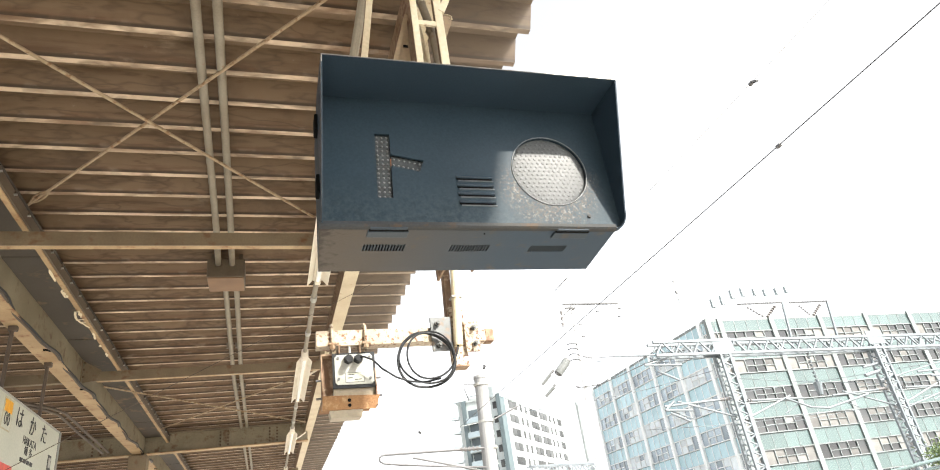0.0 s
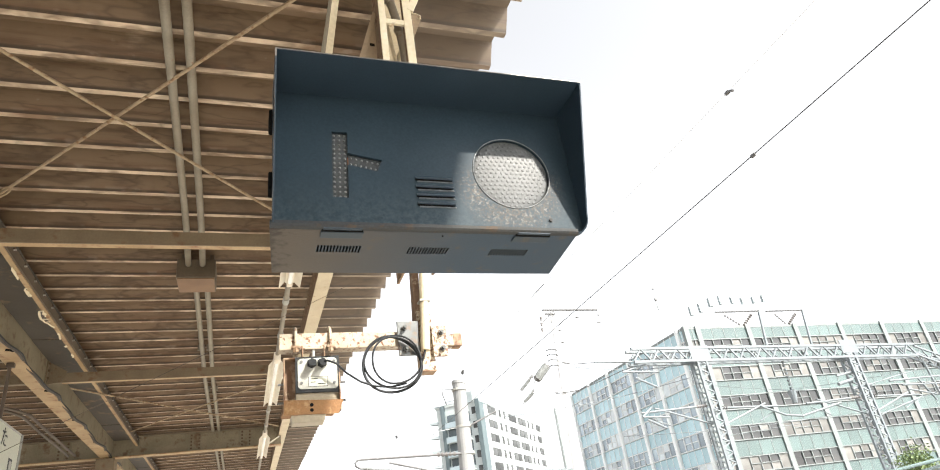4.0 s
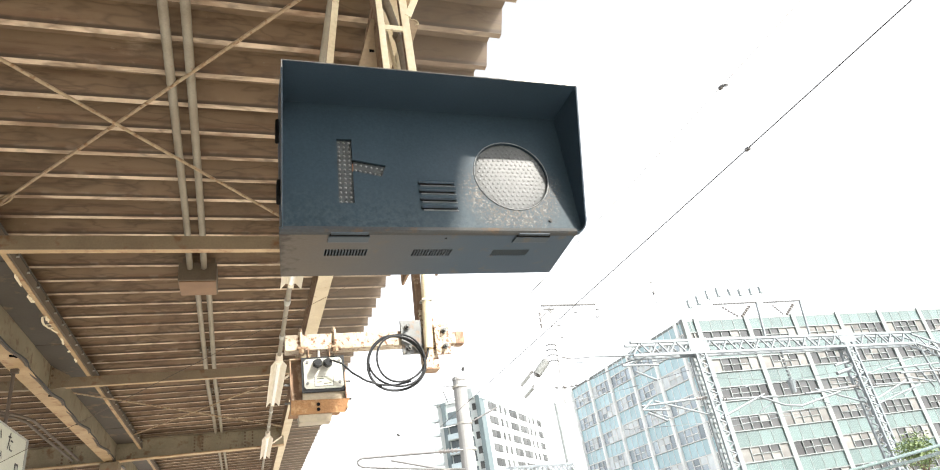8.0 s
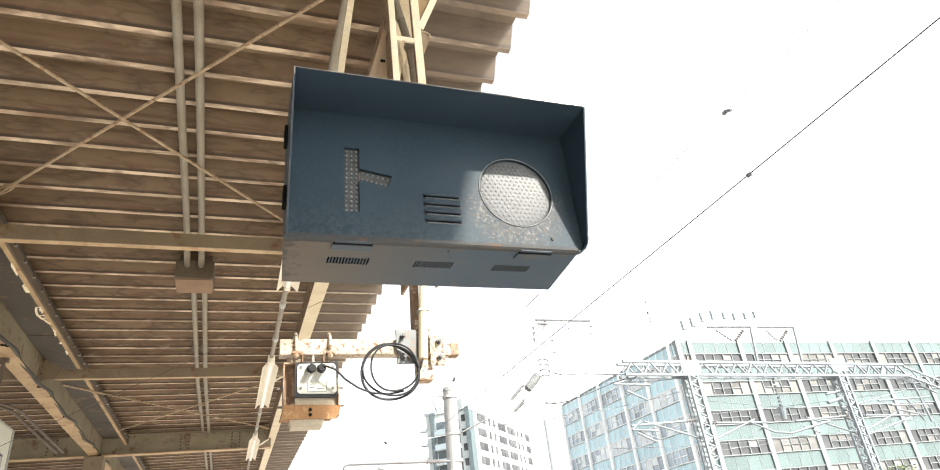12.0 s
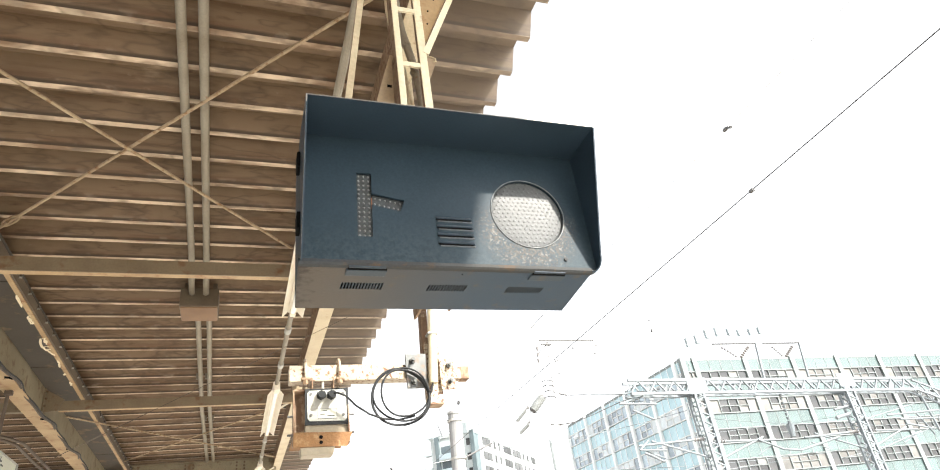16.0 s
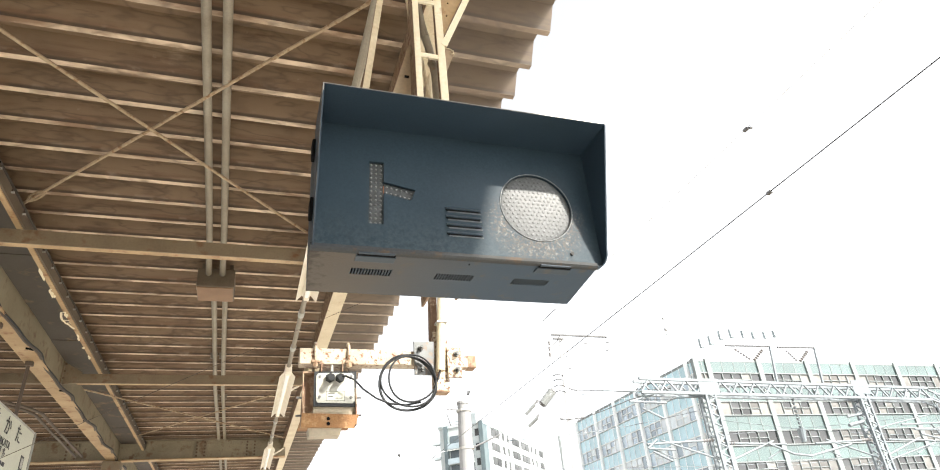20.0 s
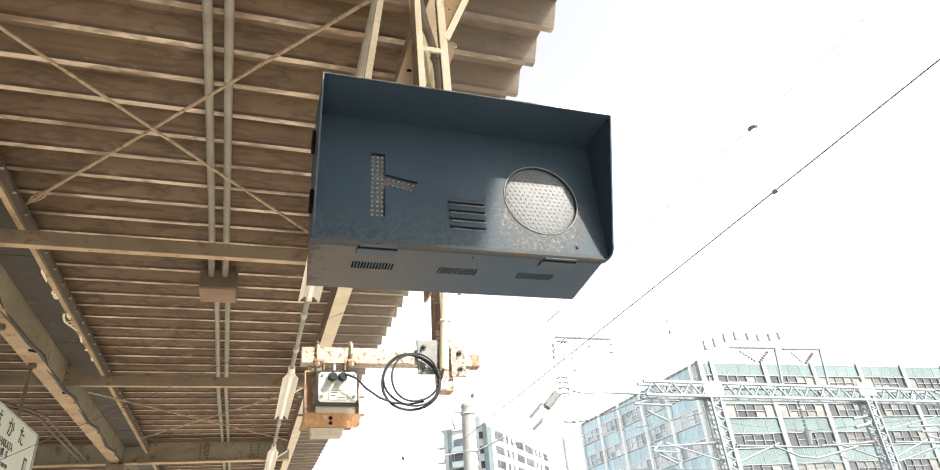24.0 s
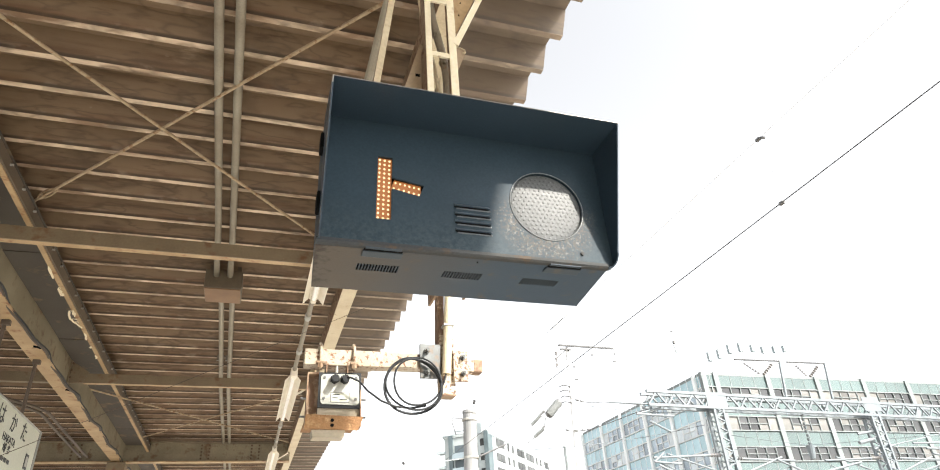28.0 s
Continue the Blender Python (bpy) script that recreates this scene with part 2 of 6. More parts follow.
def face_material():
    """Dark gloss paint, dusty towards the bottom, with rust bloom round the lens."""
    m = material("face_black", (0.0192, 0.0325, 0.0440), (0.0235, 0.0390, 0.0525), 5, 0.46, 0, 0.02, 220, spec=0.10)
    n, l = m.node_tree.nodes, m.node_tree.links
    b = n["Principled BSDF"]
    colour = b.inputs["Base Color"].links[0].from_socket
    tc = n["Texture Coordinate"]
    axes = n.new("ShaderNodeSeparateXYZ")
    l.new(tc.outputs["Object"], axes.inputs["Vector"])

    def math_node(kind, a, c):
        x = n.new("ShaderNodeMath")
        x.operation = kind
        for k, v in enumerate((a, c)):
            if isinstance(v, float):
                x.inputs[k].default_value = v
            else:
                l.new(v, x.inputs[k])
        return x.outputs["Value"]

    def noise(scale, detail, rough, lo, hi, stretch=(1, 1, 1)):
        mp = n.new("ShaderNodeMapping")
        mp.inputs["Scale"].default_value = stretch
        l.new(tc.outputs["Object"], mp.inputs["Vector"])
        t = n.new("ShaderNodeTexNoise")
        t.inputs["Scale"].default_value, t.inputs["Detail"].default_value, t.inputs["Roughness"].default_value = scale, detail, rough
        l.new(mp.outputs["Vector"], t.inputs["Vector"])
        return span(t.outputs["Fac"], lo, hi)

    def span(v, lo, hi):
        r = n.new("ShaderNodeMapRange")
        r.inputs["From Min"].default_value, r.inputs["From Max"].default_value = lo, hi
        l.new(v, r.inputs["Value"])
        return r.outputs["Result"]

    def lay(amount, tint):
        nonlocal colour
        x = n.new("ShaderNodeMix")
        x.data_type = "RGBA"
        x.inputs["B"].default_value = (*tint, 1)
        l.new(amount, x.inputs["Factor"])
        l.new(colour, x.inputs["A"])
        colour = x.outputs["Result"]
    low = span(axes.outputs["Z"], 0.125, 0.015)
    lay(math_node("MULTIPLY", math_node("MULTIPLY", low, noise(95.0, 6, 0.75, 0.38, 0.62)), 0.50), (0.056, 0.076, 0.084))
    lay(math_node("MULTIPLY", math_node("MULTIPLY", low, noise(38.0, 4, 0.6, 0.55, 0.66, (1, 1, 1.4))), 0.55), (0.014, 0.023, 0.030))
    dx = math_node("SUBTRACT", axes.outputs["X"], LENS[0] - (BX0 + BX1) / 2 - 0.008)
    dz = math_node("SUBTRACT", axes.outputs["Z"], LENS[1] - BZ0 - 0.030)
    away = math_node("SQRT", math_node("ADD", math_node("MULTIPLY", dx, dx), math_node("MULTIPLY", dz, dz)), 0.0)
    ring = math_node("MULTIPLY", span(away, 0.135, 0.092), span(axes.outputs["Z"], 0.175, 0.120))
    lay(math_node("MULTIPLY", math_node("MULTIPLY", ring, noise(150.0, 5, 0.7, 0.44, 0.60)), 0.75), (0.078, 0.066, 0.054))
    lay(math_node("MULTIPLY", math_node("MULTIPLY", ring, noise(230.0, 4, 0.7, 0.58, 0.66)), 0.8), (0.030, 0.019, 0.013))
    lay(math_node("MULTIPLY", math_node("MULTIPLY", ring, noise(120.0, 5, 0.7, 0.54, 0.64)), 0.8), (0.165, 0.160, 0.150))
    l.new(colour, b.inputs["Base Color"])
    return m


def underside_material():
    """Blue-grey paint, a warm reflection painted in brown towards one end, flaked along that edge."""
    m = material("underside_grey", (0.028, 0.049, 0.076), (0.035, 0.055, 0.078), 2.2, 0.45, 0, 0.06, 180, (0.066, 0.061, 0.056), 0.64, 20, spec=0.10)
    n, l = m.node_tree.nodes, m.node_tree.links
    b = n["Principled BSDF"]
    colour = b.inputs["Base Color"].links[0].from_socket
    tc = n["Texture Coordinate"]
    axes = n.new("ShaderNodeSeparateXYZ")
    l.new(tc.outputs["Object"], axes.inputs["Vector"])
    # first the painted brown reflection, then the dark flaked edge
    for scale, shift, lo, hi, most, tint in ((7.0, 0.16, 0.16, -0.20, 0.9, (0.072, 0.058, 0.043)), (42.0, 0.16, -0.225, -0.255, 0.8, (0.024, 0.017, 0.013))):
        t = n.new("ShaderNodeTexNoise")
        t.inputs["Scale"].default_value, t.inputs["Detail"].default_value = scale, 5
        l.new(tc.outputs["Object"], t.inputs["Vector"])
        x = n.new("ShaderNodeMath")
        x.operation = "MULTIPLY_ADD"
        x.inputs[1].default_value = shift
        l.new(t.outputs["Fac"], x.inputs[0])
        l.new(axes.outputs["X"], x.inputs[2])
        r = n.new("ShaderNodeMapRange")
        r.inputs["From Min"].default_value, r.inputs["From Max"].default_value, r.inputs["To Max"].default_value = lo, hi, most
        l.new(x.outputs["Value"], r.inputs["Value"])
        mix = n.new("ShaderNodeMix")
        mix.data_type = "RGBA"
        mix.inputs["B"].default_value = (*tint, 1)
        l.new(r.outputs["Result"], mix.inputs["Factor"])
        l.new(colour, mix.inputs["A"])
        colour = mix.outputs["Result"]
    l.new(colour, b.inputs["Base Color"])
    return m


# the signal box: sides, bottom and top, front, back and rim, lens
E = 1.6   # height of the first eye above the platform
BX0, BX1 = 0.098, 0.757
BZ0, BZ1 = E + 0.600, E + 0.925
FACE, BACK, RIM = 1.110, 1.312, 0.985
LENS = (0.607, E + 0.752, 0.0885)

E_ROOF = 3.95         # height of the lower flanges of the roof sheet
RUST = (0.20, 0.075, 0.025)
M = {
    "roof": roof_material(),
    "beam": material("beam_paint", (0.29, 0.215, 0.135), (0.215, 0.155, 0.095), 4, 0.55, 0, 0.12, 80, RUST, 0.66, 7, wear_soft=0.05),
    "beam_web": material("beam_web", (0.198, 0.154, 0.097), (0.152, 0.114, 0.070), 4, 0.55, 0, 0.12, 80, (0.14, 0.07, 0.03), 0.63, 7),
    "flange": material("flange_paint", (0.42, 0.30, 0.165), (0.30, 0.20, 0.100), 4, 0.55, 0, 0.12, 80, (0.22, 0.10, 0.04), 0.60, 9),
    "cream": material("cream_paint", (0.56, 0.49, 0.345), (0.47, 0.39, 0.26), 5, 0.5, 0, 0.12, 90, RUST, 0.67, 11),
    "rod": material("rusty_rod", (0.37, 0.29, 0.19), (0.28, 0.205, 0.125), 14, 0.7, 0, 0.3, 160, (0.20, 0.11, 0.05), 0.57, 30),
    "rusty": material("rusted_cream", (0.40, 0.35, 0.27), (0.33, 0.265, 0.19), 8, 0.6, 0, 0.35, 120, (0.15, 0.065, 0.03), 0.57, 55, wear_soft=0.03),
    "rust": material("rust", (0.25, 0.135, 0.055), (0.17, 0.08, 0.034), 12, 0.85, 0, 0.5, 140, (0.36, 0.24, 0.12), 0.60, 24),
    "rust_paint": material("rust_paint", (0.28, 0.20, 0.13), (0.18, 0.11, 0.06), 14, 0.7, 0, 0.3, 120, (0.13, 0.06, 0.03), 0.55, 30),
    "grey_steel": material("grey_steel", (0.095, 0.10, 0.098), (0.068, 0.07, 0.067), 12, 0.5, 0.3, 0.15, 100, (0.10, 0.07, 0.05), 0.62, 20),
    "dark_conduit": material("dark_conduit", (0.10, 0.075, 0.055), (0.07, 0.05, 0.035), 8, 0.6),
    # pale colour for the highlight on the hood rim
    "edge_glint": material("edge_glint", (0.30, 0.29, 0.27), (0.20, 0.19, 0.18), 30, 0.45, 0.4),
    "galv": material("galvanised", (0.40, 0.40, 0.37), (0.30, 0.29, 0.26), 9, 0.5, 0.25, 0.1, 140),
    "conduit": material("conduit_paint", (0.235, 0.210, 0.162), (0.185, 0.155, 0.112), 7, 0.5, 0, 0.08, 120, RUST, 0.70, 18),
    "black": material("box_black", (0.0172, 0.0305, 0.0445), (0.0215, 0.0365, 0.053), 5, 0.40, 0, 0.04, 220, (0.04, 0.045, 0.05), 0.74, 55, spec=0.3),
    "face": face_material(),
    "underside": underside_material(),
    "grey": material("box_grey", (0.036, 0.051, 0.067), (0.045, 0.057, 0.070), 2.2, 0.45, 0, 0.06, 180, (0.070, 0.064, 0.058), 0.64, 20, spec=0.10),
    "gutter": material("gutter_sheet", (0.060, 0.050, 0.040), (0.042, 0.034, 0.027), 2.5, 0.6, 0, 0.1, 60, (0.15, 0.10, 0.055), 0.62, 5),
    "dark": material("vent_dark", (0.004, 0.004, 0.004), None, 20, 0.9, spec=0.1),
    "rubber": material("black_rubber", (0.016, 0.018, 0.020), (0.024, 0.026, 0.028), 20, 0.55, 0, 0.1, 200, spec=0.25),
    "lens": material("clear_lens", (0.070, 0.075, 0.077), (0.055, 0.060, 0.062), 20, 0.46, 0, 0.05, 200, spec=0.30),
    "lens_off": material("unlit_lens", (0.060, 0.068, 0.073), None, 60, 0.22, 0, 0.05, 200),
    "lens_dot": material("unlit_dot", (0.17, 0.185, 0.19), None, 60, 0.3, 0, 0.02, 200),
    "amber": glowing("amber_glow", (1.0, 0.33, 0.06), 0.060),
    "amber_dot": glowing("amber_dot_glow", (1.0, 0.73, 0.40), 0.50),
    "white": material("white_enamel", (0.75, 0.70, 0.60), (0.67, 0.61, 0.50), 8, 0.4, 0, 0.05, 120, (0.45, 0.36, 0.24), 0.68, 14),
    "tube": material("frosted_tube", (0.85, 0.86, 0.84), (0.8, 0.8, 0.78), 8, 0.3),
    "sign": material("sign_white", (0.49, 0.50, 0.42), (0.44, 0.45, 0.375), 3, 0.35, 0, 0.03, 60),
    "ink": material("sign_ink", (0.02, 0.02, 0.022), None, 20, 0.5),
    "orange": material("sign_orange", (0.85, 0.42, 0.03), None, 20, 0.4),
    "red": material("sign_red", (0.62, 0.08, 0.06), None, 20, 0.4),
    "concrete": material("platform_concrete", (0.62, 0.59, 0.53), (0.53, 0.50, 0.45), 1.2, 0.8, 0, 0.3, 60),
    "ballast": material("ballast", (0.30, 0.27, 0.23), (0.20, 0.17, 0.14), 14, 0.9, 0, 0.8, 40),
    "earth": material("town_ground", (0.30, 0.29, 0.27), (0.22, 0.21, 0.20), 0.05, 0.9, 0, 0.2, 3),
    "steel": material("track_steel", (0.30, 0.24, 0.19), (0.22, 0.16, 0.12), 6, 0.45, 0.6, 0.1, 80),
    "pale": material("pale_steel", (0.178, 0.203, 0.218), (0.142, 0.166, 0.180), 2, 0.5, 0.1, 0.05, 30),
    "pole": material("concrete_pole", (0.255, 0.258, 0.256), (0.205, 0.208, 0.206), 1.5, 0.8, 0, 0.2, 40),
    "wire": material("wire_dark", (0.05, 0.05, 0.05), None, 20, 0.5, 0.4),
    "insulator": material("insulator", (0.19, 0.18, 0.175), None, 12, 0.3),
    # office paints: front darkened against the sun, left copies lightened against shade
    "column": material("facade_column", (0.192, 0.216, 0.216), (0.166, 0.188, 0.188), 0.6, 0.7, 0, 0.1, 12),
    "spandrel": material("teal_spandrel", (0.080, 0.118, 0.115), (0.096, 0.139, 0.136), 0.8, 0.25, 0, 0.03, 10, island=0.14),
    "spandrel_left": material("left_spandrel", (0.33, 0.49, 0.545), (0.40, 0.56, 0.615), 0.8, 0.2, 0, 0.03, 10, island=0.12),
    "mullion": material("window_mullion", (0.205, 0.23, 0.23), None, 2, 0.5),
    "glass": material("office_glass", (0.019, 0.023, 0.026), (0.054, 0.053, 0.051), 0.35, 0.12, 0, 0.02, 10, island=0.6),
    # left panes: the bright sky they mirror is partly put into the colour
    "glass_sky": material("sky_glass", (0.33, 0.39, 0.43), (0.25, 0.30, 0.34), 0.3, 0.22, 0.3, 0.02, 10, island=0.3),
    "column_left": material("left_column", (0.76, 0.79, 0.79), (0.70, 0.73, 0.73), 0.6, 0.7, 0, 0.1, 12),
    "line_steel": material("line_steel", (0.13, 0.13, 0.13), (0.10, 0.10, 0.10), 6, 0.6, 0.2, 0.1, 30),
    "blind_left": material("left_blind", (0.62, 0.68, 0.71), (0.55, 0.60, 0.63), 0.8, 0.6, 0, 0.05, 10, island=0.15),
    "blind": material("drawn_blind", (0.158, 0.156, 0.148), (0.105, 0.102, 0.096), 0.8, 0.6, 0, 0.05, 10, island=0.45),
    "render": material("white_render", (0.43, 0.47, 0.468), (0.375, 0.41, 0.408), 0.5, 0.75, 0, 0.1, 8),
    "balcony": material("balcony_grey", (0.29, 0.33, 0.34), (0.24, 0.28, 0.29), 0.6, 0.6, 0, 0.1, 8),
    "leaf": material("leaf", (0.13, 0.18, 0.06), (0.09, 0.14, 0.045), 3, 0.6, 0, 0.1, 20),
    "bark": material("bark", (0.12, 0.09, 0.06), None, 6, 0.9, 0, 0.4, 30),
}

# ---- builders ----

def add_box(bm, lo, hi, bevel=0.0):
    lo, hi = Vector(lo), Vector(hi)
    made = bmesh.ops.create_cube(bm, size=1.0, matrix=Matrix.Translation((lo + hi) / 2) @ Matrix.Diagonal((*(hi - lo), 1)))
    if bevel:
        edges = list({e for v in made["verts"] for e in v.link_edges})
        bmesh.ops.bevel(bm, geom=edges, offset=bevel, segments=2, affect="EDGES", profile=0.6)
    return bm


def box(lo, hi, bevel=0.0):
    return add_box(bmesh.new(), lo, hi, bevel)


def along(a, b):
    """A frame at a whose z runs to b."""
    a, b = Vector(a), Vector(b)
    return Matrix.Translation(a) @ (b - a).to_track_quat("Z", "Y").to_matrix().to_4x4(), (b - a).length


def add_rod(bm, a, b, r, sides=10, r2=None):
    m, length = along(a, b)
    bmesh.ops.create_cone(bm, cap_ends=True, segments=sides, radius1=r, radius2=r if r2 is None else r2, depth=length,
                          matrix=m @ Matrix.Translation((0, 0, length / 2)))
    return bm


def rod(a, b, r, sides=10, r2=None):
    return add_rod(bmesh.new(), a, b, r, sides, r2)


def add_bar(bm, a, b, w, d):
    """A square bar from a to b."""
    m, length = along(a, b)
    bmesh.ops.create_cube(bm, size=1.0, matrix=m @ Matrix.Translation((0, 0, length / 2)) @ Matrix.Diagonal((w, d, length, 1)))
    return bm


def bar(a, b, w, d):
    return add_bar(bmesh.new(), a, b, w, d)


def add_prism(bm, outline, axis, lo, hi):
    """An outline of (u, v) pushed along an axis: x takes (y, z), y takes (x, z), z takes (x, y)."""
    def place(u, v, w):
        return {"x": (w, u, v), "y": (u, w, v), "z": (u, v, w)}[axis]
    rings = [[bm.verts.new(place(u, v, w)) for u, v in outline] for w in (lo, hi)]
    count = len(outline)
    for i in range(count):
        bm.faces.new((rings[0][i], rings[0][(i + 1) % count], rings[1][(i + 1) % count], rings[1][i]))
    bm.faces.new(rings[0])
    bm.faces.new(rings[1])
    bmesh.ops.recalc_face_normals(bm, faces=bm.faces)
    return bm


def prism(outline, axis, lo, hi):
    return add_prism(bmesh.new(), outline, axis, lo, hi)


def add_path(bm, points, r, sides=8):
    """A round cable through points."""
    pts = [Vector(p) for p in points]
    rings = []
    for i, p in enumerate(pts):
        way = (pts[min(i + 1, len(pts) - 1)] - pts[max(i - 1, 0)]).normalized()
        side = way.orthogonal().normalized() if i == 0 else (side - way * side.dot(way)).normalized()
        up = way.cross(side)
        rings.append([bm.verts.new(p + r * (math.cos(a) * side + math.sin(a) * up)) for a in (2 * math.pi * k / sides for k in range(sides))])
    for a, b in zip(rings, rings[1:]):
        for k in range(sides):
            f = bm.faces.new((a[k], a[(k + 1) % sides], b[(k + 1) % sides], b[k]))
            f.smooth = True
    bm.faces.new(rings[0][::-1])
    bm.faces.new(rings[-1])
    return bm


def to_mesh(name, bm, mats):
    mesh = bpy.data.meshes.new(name)
    bm.to_mesh(mesh)
    bm.free()
    for m in mats if isinstance(mats, (list, tuple)) else (mats,):
        mesh.materials.append(m)
    return mesh


def thing(name, place, label, category, group="", kind=""):
    """A top-level thing: an Empty at its base."""
    ob = new(name)
    ob.location = place
    ob.empty_display_size = 0.05
    return tagged(ob, label, category, group, kind)


def root_place(ob):
    place = Vector(ob.location)
    while ob.parent:
        ob = ob.parent
        place += Vector(ob.location)
    return place


def part(name, bm, mat, parent, label="", at=None):
    """One mesh under a thing or under a part; bm is laid out in world metres."""
    base = root_place(parent)
    own = Vector(at) if at is not None else base
    bmesh.ops.translate(bm, vec=-own, verts=bm.verts)
    ob = new(name, to_mesh(name, bm, mat))
    ob.parent = parent
    ob.location = own - base
    return tagged(ob, label)


def shared(name, mesh, parent, place):
    ob = new(name, mesh)
    ob.parent = parent
    ob.location = Vector(place) - root_place(parent)
    return ob


def structure(name, bm, mat, label, category):
    return tagged(new(name, to_mesh(name, bm, mat)), label, category, "", "structure")

# ---- setting ----
R_Z = E + 2.35        # underside of the roof ribs


def build_ground():
    structure("ground", box((-900, -900, -1.9), (900, 900, -1.3)), M["earth"], "grey built-up ground reaching to the horizon", "ground")
    structure("trackbed", prism([(2.1, -1.25), (18, -1.25), (19, -1.29), (2.1, -1.29)], "y", -60, 160), M["ballast"], "brown ballast bed beside the platform", "track bed")
    structure("platform", box((-7.5, -40, -1.28), (1.75, 60, 0), 0.02), M["concrete"], "worn grey concrete platform under the canopy", "platform")
    for x in (2.9, 4.4, 7.2, 8.7):
        rail = thing("rail", (x, 0, -1.25), "rusty steel rail on brown ballast", "rail", "rails beside the platform", "structure")
        part("rail_profile", prism([(x - 0.07, -1.24), (x + 0.07, -1.24), (x + 0.07, -1.22), (x + 0.02, -1.2), (x + 0.02, -1.13), (x + 0.036, -1.12), (x + 0.036, -1.09),
                                    (x - 0.036, -1.09), (x - 0.036, -1.12), (x - 0.02, -1.13), (x - 0.02, -1.2), (x - 0.07, -1.22)], "y", -60, 160), M["steel"], rail)


def rib_line(k):
    """Where the k-th rib runs, counted from the one above the lens; the sheets open a little towards the far end."""
    return 2.216 + 0.2410 * k + (0.00059 * k * k if k > 0 else 0)


def folded_sheet(x0, x1, first, count):
    """Ribbed roof sheet: narrow lower flanges, steep webs, wide upper flanges."""
    lower = []
    for k in range(count):
        y = rib_line(first + k)
        lower += [(y - 0.0160, R_Z), (y + 0.0160, R_Z), (y + 0.092, R_Z + 0.11), (y + 0.158, R_Z + 0.11)]
    upper = [(y, z + 0.004) for y, z in reversed(lower)]
    verts, faces = [], []
    outline = lower + upper
    n = len(outline)
    for x in (x0, x1):
        verts += [(x, y, z) for y, z in outline]
    faces = [(i, (i + 1) % n, n + (i + 1) % n, n + i) for i in range(n)]
    half = len(lower)
    for side in (0, n):
        for i in range(half - 1):
            quad = (side + i, side + i + 1, side + n - 2 - i, side + n - 1 - i)
            faces.append(quad if side else quad[::-1])
    return verts, faces


def build_roof():
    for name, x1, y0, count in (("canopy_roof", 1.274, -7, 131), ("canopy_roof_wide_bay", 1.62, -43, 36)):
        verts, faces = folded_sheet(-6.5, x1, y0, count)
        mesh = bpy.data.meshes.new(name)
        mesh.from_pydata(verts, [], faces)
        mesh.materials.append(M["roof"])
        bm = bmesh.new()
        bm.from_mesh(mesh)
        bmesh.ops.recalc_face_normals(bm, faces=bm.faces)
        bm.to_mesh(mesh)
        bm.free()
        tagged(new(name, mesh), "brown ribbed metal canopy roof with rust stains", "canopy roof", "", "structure")


